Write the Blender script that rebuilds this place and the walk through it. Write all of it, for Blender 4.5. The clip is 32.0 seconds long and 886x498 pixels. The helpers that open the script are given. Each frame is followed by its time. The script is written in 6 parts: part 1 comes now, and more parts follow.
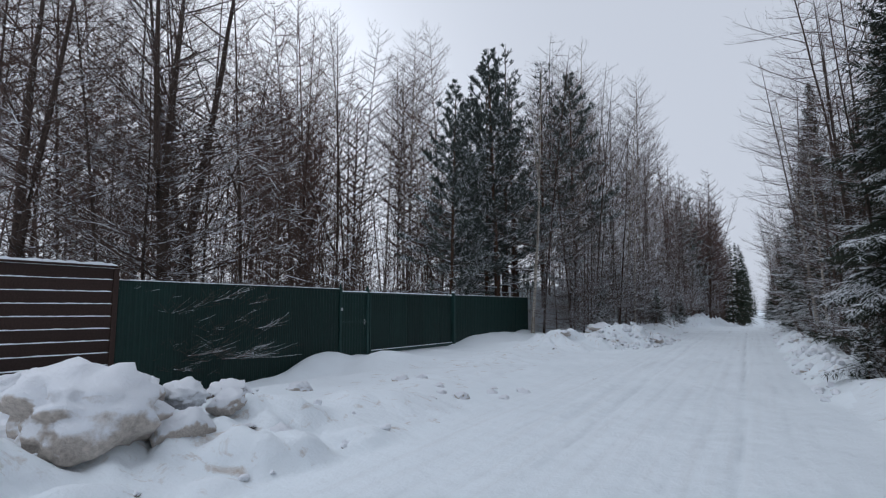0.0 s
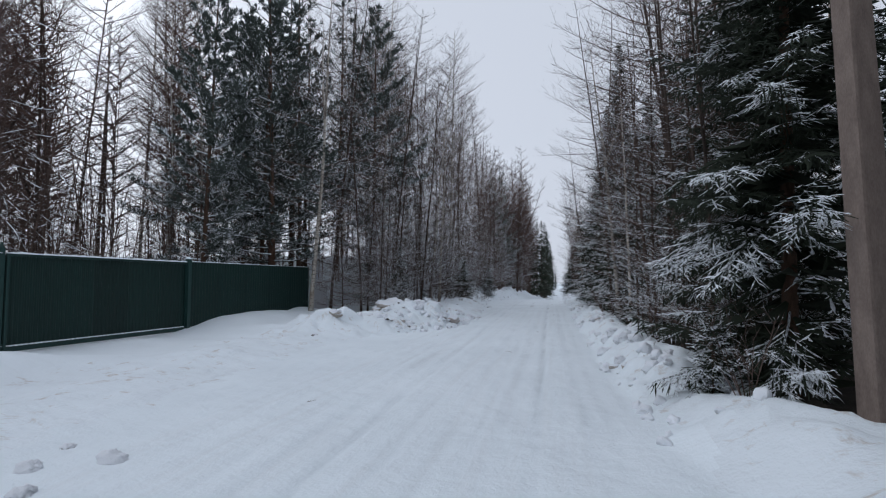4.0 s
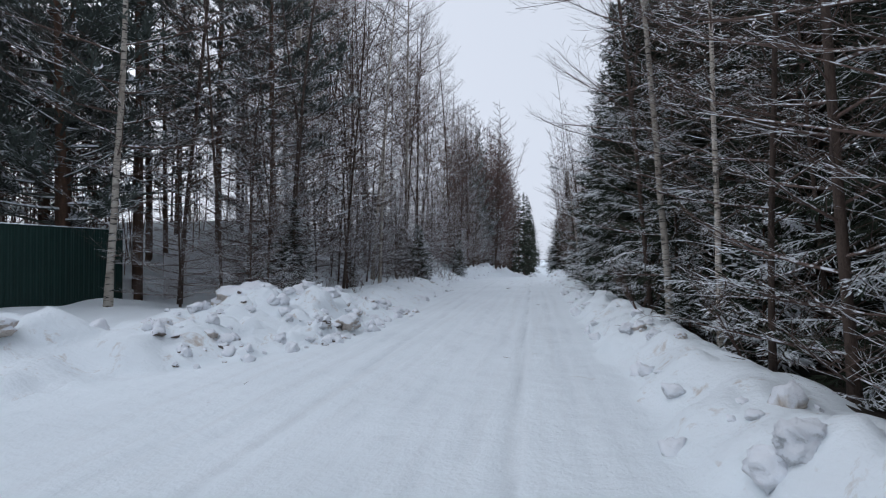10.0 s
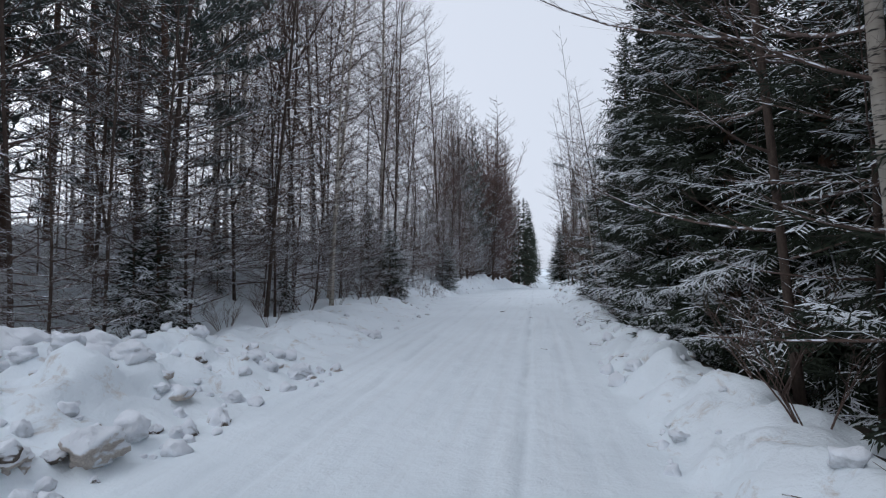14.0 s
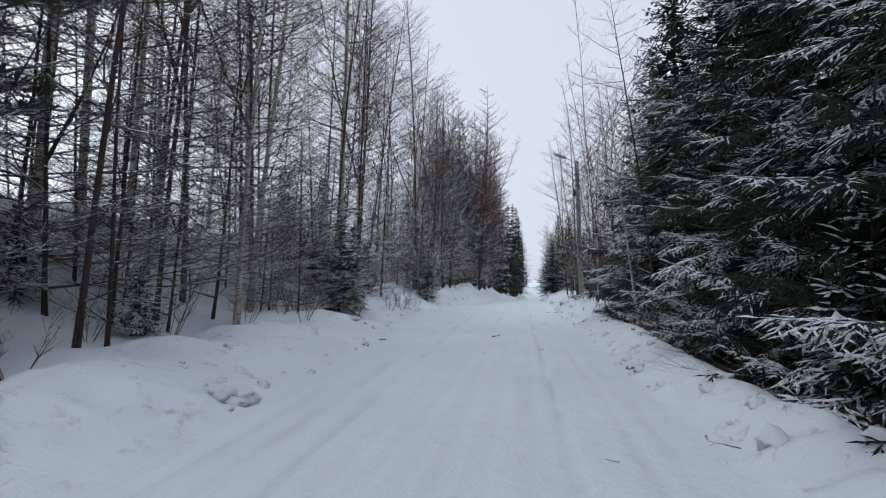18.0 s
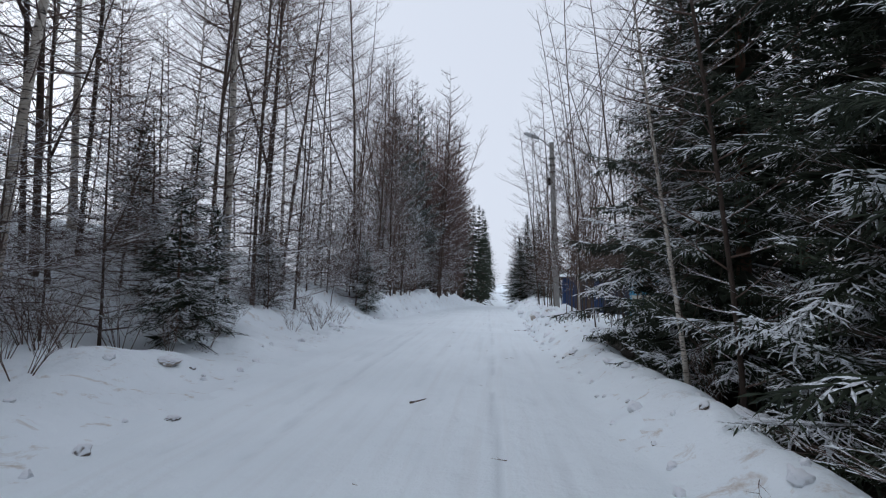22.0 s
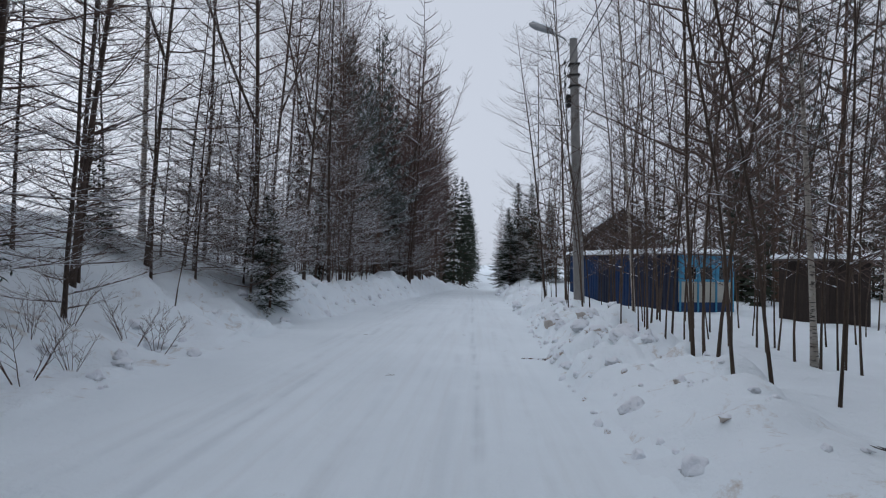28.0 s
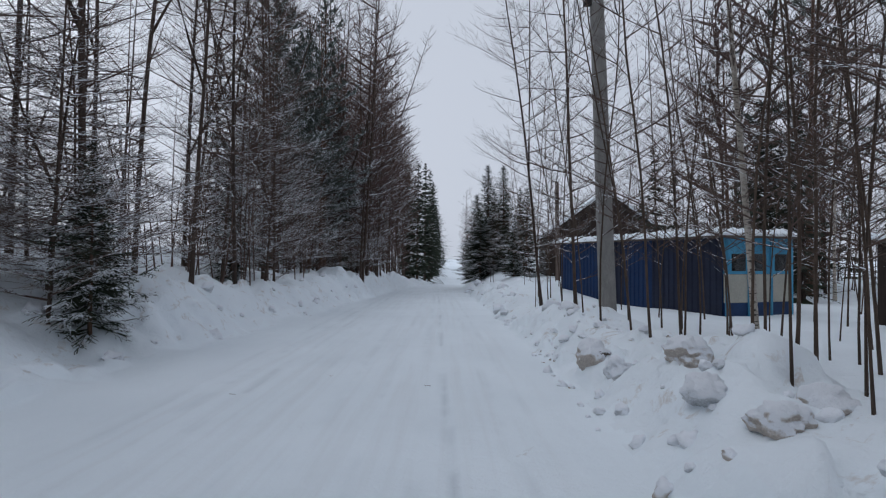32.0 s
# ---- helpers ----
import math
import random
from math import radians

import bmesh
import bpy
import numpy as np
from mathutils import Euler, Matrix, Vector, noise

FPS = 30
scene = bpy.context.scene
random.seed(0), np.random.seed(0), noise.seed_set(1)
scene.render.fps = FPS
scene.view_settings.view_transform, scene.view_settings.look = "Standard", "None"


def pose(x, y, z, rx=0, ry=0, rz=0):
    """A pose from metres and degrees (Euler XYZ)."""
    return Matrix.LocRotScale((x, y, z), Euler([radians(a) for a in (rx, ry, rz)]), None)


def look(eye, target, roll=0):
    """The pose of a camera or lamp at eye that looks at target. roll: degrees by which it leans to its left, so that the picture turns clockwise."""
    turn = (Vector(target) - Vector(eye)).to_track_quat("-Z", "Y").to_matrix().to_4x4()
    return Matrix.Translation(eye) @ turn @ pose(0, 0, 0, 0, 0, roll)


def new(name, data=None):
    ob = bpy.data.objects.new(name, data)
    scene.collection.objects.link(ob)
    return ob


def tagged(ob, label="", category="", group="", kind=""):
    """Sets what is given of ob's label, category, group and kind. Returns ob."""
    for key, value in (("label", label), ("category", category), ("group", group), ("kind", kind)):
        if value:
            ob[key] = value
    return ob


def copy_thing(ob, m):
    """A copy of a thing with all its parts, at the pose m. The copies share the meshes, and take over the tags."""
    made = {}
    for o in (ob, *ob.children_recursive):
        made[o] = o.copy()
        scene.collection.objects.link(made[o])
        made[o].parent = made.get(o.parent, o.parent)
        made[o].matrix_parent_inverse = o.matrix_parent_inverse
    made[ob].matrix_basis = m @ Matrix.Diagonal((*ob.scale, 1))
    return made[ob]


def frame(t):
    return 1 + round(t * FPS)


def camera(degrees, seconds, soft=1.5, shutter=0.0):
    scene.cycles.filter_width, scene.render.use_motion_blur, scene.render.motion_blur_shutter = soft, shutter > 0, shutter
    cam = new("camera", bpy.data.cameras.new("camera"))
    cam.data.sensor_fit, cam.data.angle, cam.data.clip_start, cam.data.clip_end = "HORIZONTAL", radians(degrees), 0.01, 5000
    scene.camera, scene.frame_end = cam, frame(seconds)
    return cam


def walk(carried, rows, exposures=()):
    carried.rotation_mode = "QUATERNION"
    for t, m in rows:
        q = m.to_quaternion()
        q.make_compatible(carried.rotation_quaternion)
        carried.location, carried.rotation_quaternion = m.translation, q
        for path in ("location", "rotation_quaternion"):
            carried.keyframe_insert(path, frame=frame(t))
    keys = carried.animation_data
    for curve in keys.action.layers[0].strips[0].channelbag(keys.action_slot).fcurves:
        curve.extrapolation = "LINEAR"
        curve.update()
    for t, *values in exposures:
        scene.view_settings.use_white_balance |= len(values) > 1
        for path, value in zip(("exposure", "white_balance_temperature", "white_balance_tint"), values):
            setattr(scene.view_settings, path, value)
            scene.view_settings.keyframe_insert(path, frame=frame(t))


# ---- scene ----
cam = camera(78.6, 32.0, 1.15)
PATH = [
    (0, (0.915, 1.445, 1.374), (-0.083, 3.164, 1.597), -0.2),
    (0.5, (0.959, 2.066, 1.358), (0.119, 3.872, 1.534), -0.1),
    (1, (0.966, 2.705, 1.381), (0.219, 4.556, 1.512), 0.0),
    (1.5, (0.901, 3.38, 1.409), (0.194, 5.247, 1.532), -0.0),
    (2, (0.883, 3.913, 1.415), (0.198, 5.788, 1.545), 0.1),
    (2.5, (0.907, 4.483, 1.42), (0.287, 6.38, 1.553), -0.0),
    (3, (0.871, 5.094, 1.416), (0.339, 7.017, 1.549), 0.1),
    (3.5, (0.844, 5.753, 1.395), (0.402, 7.699, 1.528), 0.1),
    (4, (0.817, 6.444, 1.377), (0.401, 8.397, 1.499), 0.1),
    (4.5, (0.809, 7.145, 1.362), (0.433, 9.105, 1.478), 0.0),
    (6.5, (0.767, 9.893, 1.299), (0.439, 11.864, 1.391), -0.2),
    (7, (0.709, 10.622, 1.274), (0.373, 12.592, 1.365), -0.2),
    (7.5, (0.666, 11.343, 1.248), (0.33, 13.313, 1.323), -0.2),
    (8, (0.591, 12.093, 1.238), (0.25, 14.062, 1.304), -0.2),
    (8.5, (0.601, 12.812, 1.242), (0.255, 14.781, 1.302), -0.1),
    (9, (0.623, 13.549, 1.231), (0.272, 15.517, 1.285), -0.2),
    (9.5, (0.657, 14.271, 1.221), (0.305, 16.239, 1.263), -0.2),
    (10, (0.684, 15.013, 1.221), (0.327, 16.981, 1.261), -0.4),
    (10.5, (0.722, 15.699, 1.226), (0.359, 17.666, 1.257), -0.4),
    (11, (0.726, 16.395, 1.251), (0.362, 18.362, 1.269), -0.4),
    (11.5, (0.712, 17.053, 1.271), (0.341, 19.019, 1.284), -0.2),
    (12, (0.703, 17.734, 1.293), (0.333, 19.699, 1.302), -0.3),
    (12.5, (0.692, 18.379, 1.337), (0.319, 20.344, 1.343), -0.2),
    (13, (0.669, 19.027, 1.376), (0.313, 20.995, 1.403), -0.3),
    (13.5, (0.603, 19.678, 1.373), (0.245, 21.645, 1.428), -0.3),
    (14, (0.569, 20.302, 1.386), (0.211, 22.268, 1.458), -0.4),
    (14.5, (0.542, 20.894, 1.361), (0.18, 22.859, 1.448), -0.4),
    (16.5, (0.336, 23.54, 1.246), (0.022, 25.513, 1.337), 0.9),
    (17, (0.254, 24.281, 1.24), (-0.057, 26.255, 1.336), 0.9),
    (17.5, (0.108, 25.025, 1.249), (-0.21, 26.997, 1.351), 1.0),
    (18, (0.003, 25.705, 1.257), (-0.304, 27.678, 1.363), 0.8),
    (18.5, (-0.096, 26.402, 1.276), (-0.379, 28.379, 1.382), 0.7),
    (19, (-0.104, 27.075, 1.297), (-0.364, 29.055, 1.407), 0.7),
    (19.5, (-0.08, 27.798, 1.317), (-0.281, 29.784, 1.44), 0.7),
    (20, (-0.078, 28.521, 1.309), (-0.257, 30.508, 1.445), 0.8),
    (20.5, (-0.025, 29.243, 1.307), (-0.2, 31.23, 1.447), 0.8),
    (21, (0.083, 29.924, 1.312), (-0.1, 31.912, 1.445), 0.9),
    (21.5, (0.169, 30.623, 1.328), (-0.013, 32.61, 1.454), 0.9),
    (22, (0.194, 31.318, 1.353), (0.001, 33.305, 1.476), 1.1),
    (22.5, (0.235, 32.033, 1.352), (0.041, 34.02, 1.475), 1.0),
    (23, (0.218, 32.73, 1.355), (0.011, 34.716, 1.467), 1.1),
    (23.5, (0.239, 33.46, 1.368), (0.027, 35.446, 1.467), 1.1),
    (24, (0.271, 34.226, 1.369), (0.048, 36.212, 1.463), 1.1),
    (24.5, (0.297, 34.997, 1.343), (0.098, 36.985, 1.438), 0.8),
    (25, (0.309, 35.77, 1.322), (0.123, 37.759, 1.414), 0.9),
    (25.5, (0.31, 36.545, 1.319), (0.156, 38.538, 1.392), 1.0),
    (27.5, (0.176, 39.476, 1.34), (0.042, 41.47, 1.394), 1.2),
    (28, (0.122, 40.192, 1.34), (-0.012, 42.186, 1.393), 1.2),
    (28.5, (0.1, 40.856, 1.341), (-0.02, 42.852, 1.393), 1.0),
    (29, (0.054, 41.524, 1.344), (-0.042, 43.521, 1.396), 0.9),
    (29.5, (0.024, 42.195, 1.316), (-0.02, 44.194, 1.372), 1.0),
    (30, (0.02, 42.888, 1.297), (-0.004, 44.887, 1.349), 1.1),
    (30.5, (0.038, 43.554, 1.288), (0.022, 45.553, 1.33), 1.0),
    (31, (0.067, 44.267, 1.277), (0.06, 46.267, 1.315), 0.7),
    (31.5, (0.07, 44.972, 1.264), (0.067, 46.972, 1.3), 0.7),
    (32, (-0.003, 45.69, 1.256), (-0.006, 47.69, 1.29), 0.3),
]
walk(cam, [(t, look(eye, target, roll)) for t, eye, target, roll in PATH],
     exposures=[(0.0, -0.12, 5860, 10), (4.5, 0.0, 5860, 10), (8.0, 0.15, 5860, 10), (23.0, 0.18, 5860, 10), (28.0, -0.08, 5860, 10), (32.0, -0.14, 5860, 10)])

# ---------------------------------------------------------------- sky and light
world = bpy.data.worlds.new("overcast")
scene.world = world
world.use_nodes = True
wt = world.node_tree
sky = wt.nodes.new("ShaderNodeTexSky")
sky.sky_type = "NISHITA"
sky.sun_disc = False
sky.sun_elevation = radians(24)
sky.sun_rotation = radians(-50)
sky.air_density, sky.dust_density, sky.ozone_density = 1.0, 4.0, 1.0
grey = wt.nodes.new("ShaderNodeHueSaturation")
grey.inputs["Saturation"].default_value = 0.16
flat = wt.nodes.new("ShaderNodeMix")
flat.data_type = "RGBA"
flat.inputs["Factor"].default_value = 0.9
flat.inputs["B"].default_value = (6.7, 6.8, 7.1, 1.0)
wt.links.new(sky.outputs[0], grey.inputs["Color"])
wt.links.new(grey.outputs[0], flat.inputs["A"])
wt.links.new(flat.outputs["Result"], wt.nodes["Background"].inputs["Color"])
wt.nodes["Background"].inputs["Strength"].default_value = 0.1

sun = new("sun", bpy.data.lights.new("sun", "SUN"))
sun.data.energy, sun.data.angle, sun.data.color = 0.75, radians(60), (1.0, 0.97, 0.93)
sun.matrix_basis = look((-20, 12, 30), (0, 24, 0))

# ---------------------------------------------------------------- materials


def material(name, rough=0.8, metal=0.0, spec=0.3):
    m = bpy.data.materials.new(name)
    m.use_nodes = True
    b = m.node_tree.nodes["Principled BSDF"]
    b.inputs["Roughness"].default_value = rough
    b.inputs["Metallic"].default_value = metal
    b.inputs["Specular IOR Level"].default_value = spec
    return m, m.node_tree, b


def coords(nt, scale=(1, 1, 1), kind="Object"):
    tc = nt.nodes.new("ShaderNodeTexCoord")
    mp = nt.nodes.new("ShaderNodeMapping")
    mp.inputs["Scale"].default_value = scale
    nt.links.new(tc.outputs[kind], mp.inputs["Vector"])
    return mp.outputs[0]


def noise_node(nt, vec, scale, detail=4.0, rough=0.55, distort=0.0):
    n = nt.nodes.new("ShaderNodeTexNoise")
    n.inputs["Scale"].default_value = scale
    n.inputs["Detail"].default_value = detail
    n.inputs["Roughness"].default_value = rough
    n.inputs["Distortion"].default_value = distort
    nt.links.new(vec, n.inputs["Vector"])
    return n.outputs["Fac"]


def ramp(nt, fac, stops):
    r = nt.nodes.new("ShaderNodeValToRGB")
    while len(r.color_ramp.elements) < len(stops):
        r.color_ramp.elements.new(0.5)
    for e, (p, c) in zip(r.color_ramp.elements, stops):
        e.position, e.color = p, (*c, 1.0)
    nt.links.new(fac, r.inputs["Fac"])
    return r.outputs["Color"]


def mixed(nt, fac, a, b, blend="MIX"):
    m = nt.nodes.new("ShaderNodeMix")
    m.data_type, m.blend_type = "RGBA", blend
    for key, v in (("Factor", fac), ("A", a), ("B", b)):
        if isinstance(v, (int, float)):
            m.inputs[key].default_value = v
        elif isinstance(v, tuple):
            m.inputs[key].default_value = (*v, 1.0)
        else:
            nt.links.new(v, m.inputs[key])
    return m.outputs["Result"]


def relief(nt, b, height, strength=0.3, distance=0.02):
    bump = nt.nodes.new("ShaderNodeBump")
    bump.inputs["Strength"].default_value = strength
    bump.inputs["Distance"].default_value = distance
    nt.links.new(height, bump.inputs["Height"])
    nt.links.new(bump.outputs[0], b.inputs["Normal"])


def shade_of_object(nt, colour, low=0.75, high=1.15):
    """Each object a little lighter or darker than the next."""
    info = nt.nodes.new("ShaderNodeObjectInfo")
    r = nt.nodes.new("ShaderNodeMapRange")
    r.inputs["To Min"].default_value, r.inputs["To Max"].default_value = low, high
    nt.links.new(info.outputs["Random"], r.inputs["Value"])
    h = nt.nodes.new("ShaderNodeHueSaturation")
    nt.links.new(r.outputs[0], h.inputs["Value"])
    nt.links.new(colour, h.inputs["Color"])
    return h.outputs[0]


def simple(name, dark, light, scale=6.0, rough=0.8, metal=0.0, bump=0.2, stretch=(1, 1, 1), vary=True, spec=0.3, dist=0.01):
    m, nt, b = material(name, rough, metal, spec)
    v = coords(nt, stretch)
    n1 = noise_node(nt, v, scale, 5)
    n2 = noise_node(nt, v, scale * 9, 3)
    c = ramp(nt, n1, [(0.3, dark), (0.7, light)])
    c = mixed(nt, 0.35, c, ramp(nt, n2, [(0.35, dark), (0.65, light)]))
    if vary:
        c = shade_of_object(nt, c)
    nt.links.new(c, b.inputs["Base Color"])
    if bump:
        relief(nt, b, n2, bump, dist)
    return m


def snow_material(name, dirt=0.0, tint=(0.825, 0.885, 0.935)):
    m, nt, b = material(name, 0.75, 0, 0.25)
    v = coords(nt)
    big = noise_node(nt, v, 0.6, 4)
    fine = noise_node(nt, v, 26, 5, 0.65)
    mid = noise_node(nt, v, 5.5, 4)
    c = ramp(nt, big, [(0.3, tuple(k * 0.93 for k in tint)), (0.7, tint)])
    if dirt:
        spots = noise_node(nt, v, 3.2, 6, 0.7, 0.6)
        f = ramp(nt, spots, [(0.62 - dirt, (0, 0, 0)), (0.78 - dirt * 0.6, (1, 1, 1))])
        c = mixed(nt, f, c, (0.47, 0.40, 0.34))
    nt.links.new(c, b.inputs["Base Color"])
    both = nt.nodes.new("ShaderNodeMath")
    both.operation = "MULTIPLY_ADD"
    both.inputs[1].default_value = 3.0
    nt.links.new(mid, both.inputs[0])
    nt.links.new(fine, both.inputs[2])
    relief(nt, b, both.outputs[0], 0.55, 0.02)
    return m


def road_material():
    """Packed snow: wheel streaks along the road, soil-tinged smears in the wheel tracks."""
    m, nt, b = material("packed_snow", 0.62, 0, 0.3)
    v = coords(nt)
    big = noise_node(nt, v, 0.5, 4)
    streak = noise_node(nt, coords(nt, (7.0, 0.22, 1)), 1.0, 5, 0.6)
    fine = noise_node(nt, v, 30, 5, 0.65)
    mid = noise_node(nt, v, 4.0, 4)
    c = ramp(nt, big, [(0.3, (0.775, 0.84, 0.89)), (0.7, (0.835, 0.90, 0.95))])
    geo = nt.nodes.new("ShaderNodeSeparateXYZ")
    nt.links.new(v, geo.inputs[0])
    # how near a point lies to the driven strip
    band = nt.nodes.new("ShaderNodeMapRange")
    band.interpolation_type = "SMOOTHSTEP"
    absx = nt.nodes.new("ShaderNodeMath")
    absx.operation = "ADD"
    absx.inputs[1].default_value = 0.9
    nt.links.new(geo.outputs["X"], absx.inputs[0])
    ab = nt.nodes.new("ShaderNodeMath")
    ab.operation = "ABSOLUTE"
    nt.links.new(absx.outputs[0], ab.inputs[0])
    nt.links.new(ab.outputs[0], band.inputs["Value"])
    band.inputs["From Min"].default_value, band.inputs["From Max"].default_value = 1.5, 2.4
    band.inputs["To Min"].default_value, band.inputs["To Max"].default_value = 1.0, 0.0
    sf = ramp(nt, streak, [(0.47, (0, 0, 0)), (0.72, (1, 1, 1))])
    f = nt.nodes.new("ShaderNodeMath")
    f.operation = "MULTIPLY"
    nt.links.new(sf, f.inputs[0])
    nt.links.new(band.outputs[0], f.inputs[1])
    f2 = nt.nodes.new("ShaderNodeMath")
    f2.operation = "MULTIPLY"
    f2.inputs[1].default_value = 0.2
    nt.links.new(f.outputs[0], f2.inputs[0])
    c = mixed(nt, f2.outputs[0], c, (0.60, 0.60, 0.61))
    # compacted, darker snow in the wheel tracks
    track = nt.nodes.new("ShaderNodeAttribute")
    track.attribute_name = "track"
    c = mixed(nt, track.outputs["Fac"], c, (0.37, 0.42, 0.47))
    # brown smears of soil and needles
    dirt = noise_node(nt, coords(nt, (1.0, 0.55, 1)), 2.3, 7, 0.72, 0.8)
    df = ramp(nt, dirt, [(0.66, (0, 0, 0)), (0.80, (0.75, 0.75, 0.75))])
    c = mixed(nt, df, c, (0.42, 0.37, 0.32))
    nt.links.new(c, b.inputs["Base Color"])
    both = nt.nodes.new("ShaderNodeMath")
    both.operation = "MULTIPLY_ADD"
    both.inputs[1].default_value = 3.0
    nt.links.new(mid, both.inputs[0])
    nt.links.new(fine, both.inputs[2])
    relief(nt, b, both.outputs[0], 0.5, 0.02)
    return m


def birch_bark():
    m, nt, b = material("birch_bark", 0.75)
    v = coords(nt)
    marks = noise_node(nt, coords(nt, (5, 5, 26)), 1.0, 5, 0.62)
    patch = noise_node(nt, coords(nt, (3, 3, 2.2)), 1.0, 4)
    c = ramp(nt, patch, [(0.3, (0.33, 0.28, 0.23)), (0.7, (0.60, 0.56, 0.50))])
    c = mixed(nt, ramp(nt, marks, [(0.54, (0, 0, 0)), (0.62, (1, 1, 1))]), c, (0.035, 0.03, 0.028))
    blotch = noise_node(nt, coords(nt, (2.2, 2.2, 3.4)), 1.0, 3)
    c = mixed(nt, ramp(nt, blotch, [(0.58, (0, 0, 0)), (0.66, (0.6, 0.6, 0.6))]), c, (0.06, 0.05, 0.045))
    nt.links.new(shade_of_object(nt, c, 0.7, 1.15), b.inputs["Base Color"])
    relief(nt, b, marks, 0.4, 0.01)
    return m


SNOW = snow_material("fresh_snow")
SNOW_DIRTY = snow_material("ploughed_snow", 0.05)
ROAD = road_material()
BIRCH = birch_bark()
ALDER = simple("grey_bark", (0.03, 0.021, 0.017), (0.105, 0.075, 0.06), 5, 0.85, bump=0.5, stretch=(4, 4, 1))
SAPLING = simple("sapling_bark", (0.036, 0.026, 0.021), (0.12, 0.085, 0.064), 5, 0.85, bump=0.3, stretch=(4, 4, 1))
PINE_BARK = simple("pine_bark", (0.05, 0.035, 0.028), (0.15, 0.085, 0.055), 4, 0.9, bump=0.7, stretch=(4, 4, 1))
TWIG = simple("twig_bark", (0.055, 0.037, 0.031), (0.145, 0.10, 0.083), 3, 0.85, bump=0)
TWIG_RED = simple("red_twig_bark", (0.075, 0.045, 0.037), (0.18, 0.11, 0.09), 3, 0.85, bump=0)
TWIG_FAR = simple("far_twig_bark", (0.06, 0.041, 0.037), (0.15, 0.1, 0.088), 0.25, 0.85, bump=0, vary=False)
# needle litter, near black because the shade beneath the spruces is in its colour
SHADED_LITTER = simple("shaded_litter", (0.012, 0.010, 0.008), (0.06, 0.048, 0.038), 3, 0.9, bump=0.6, vary=False)
NEEDLE = simple("spruce_needles", (0.011, 0.016, 0.010), (0.032, 0.044, 0.026), 3, 0.8, bump=0)
PINE_NEEDLE = simple("pine_needles", (0.05, 0.058, 0.05), (0.105, 0.118, 0.104), 3, 0.8, bump=0)


def snowed(name, dark, light, share, grain, edge=0.05):
    """Bark or needles with broken snow on whatever faces up."""
    m, nt, b = material(name, 0.8)
    v = coords(nt)
    geo = nt.nodes.new("ShaderNodeNewGeometry")
    sep = nt.nodes.new("ShaderNodeSeparateXYZ")
    nt.links.new(geo.outputs["Normal"], sep.inputs[0])
    add = nt.nodes.new("ShaderNodeMath")
    add.operation = "MULTIPLY_ADD"
    add.inputs[1].default_value = 1.7
    nt.links.new(noise_node(nt, v, grain, 3, 0.6), add.inputs[0])
    nt.links.new(sep.outputs["Z"], add.inputs[2])
    half = nt.nodes.new("ShaderNodeMath")
    half.operation = "MULTIPLY"
    half.inputs[1].default_value = 0.5
    nt.links.new(add.outputs[0], half.inputs[0])
    f = ramp(nt, half.outputs[0], [(share - edge, (0, 0, 0)), (share + edge, (1, 1, 1))])
    c = ramp(nt, noise_node(nt, v, 3, 4), [(0.3, dark), (0.7, light)])
    nt.links.new(mixed(nt, f, c, (0.80, 0.84, 0.89)), b.inputs["Base Color"])
    return m


TWIG_SNOW = snowed("snow_on_twigs", (0.055, 0.037, 0.031), (0.145, 0.10, 0.083), 0.67, 11)
NEEDLE_SNOW = snowed("snow_on_spruce_needles", (0.011, 0.016, 0.010), (0.032, 0.044, 0.026), 0.63, 22, 0.12)
PINE_SNOW = snowed("snow_on_pine_needles", (0.05, 0.062, 0.055), (0.11, 0.132, 0.115), 0.6, 16)
CONCRETE = simple("concrete", (0.12, 0.093, 0.08), (0.225, 0.178, 0.152), 5, 0.9, bump=0.35, stretch=(2, 2, 0.7))
CONCRETE_GREY = simple("grey_concrete", (0.17, 0.165, 0.16), (0.29, 0.28, 0.265), 5, 0.9, bump=0.35, stretch=(2, 2, 0.7))
GREEN = simple("green_sheet_steel", (0.004, 0.019, 0.016), (0.007, 0.029, 0.024), 1.2, 0.5, bump=0.05, spec=0.3)
GREEN_FRAME = simple("green_frame_paint", (0.012, 0.035, 0.032), (0.02, 0.05, 0.045), 4, 0.45, bump=0.1)
BROWN_BOARD = simple("brown_stained_board", (0.02, 0.011, 0.009), (0.052, 0.029, 0.022), 2, 0.65, bump=0.4, stretch=(14, 0.8, 14))
DARK_METAL = simple("dark_metal", (0.02, 0.02, 0.02), (0.05, 0.05, 0.05), 6, 0.55, 0.6, bump=0.1)
LAMP_GREY = simple("grey_lamp_housing", (0.25, 0.26, 0.27), (0.4, 0.41, 0.42), 6, 0.5, 0.2, bump=0.1)
GALV = simple("galvanised_wire", (0.12, 0.12, 0.12), (0.22, 0.22, 0.22), 6, 0.5, 0.6, bump=0)
BLUE = simple("blue_sheet_steel", (0.008, 0.026, 0.085), (0.014, 0.045, 0.13), 1.5, 0.5, bump=0.1)
BLUE_DARK = simple("dark_blue_sheet_steel", (0.012, 0.016, 0.035), (0.022, 0.03, 0.06), 1.5, 0.5, bump=0.1)
SKYBLUE = simple("light_blue_paint", (0.06, 0.25, 0.42), (0.10, 0.36, 0.55), 2, 0.55, bump=0.1)
CREAM = simple("cream_paint", (0.45, 0.44, 0.38), (0.62, 0.60, 0.52), 2, 0.6, bump=0.1)
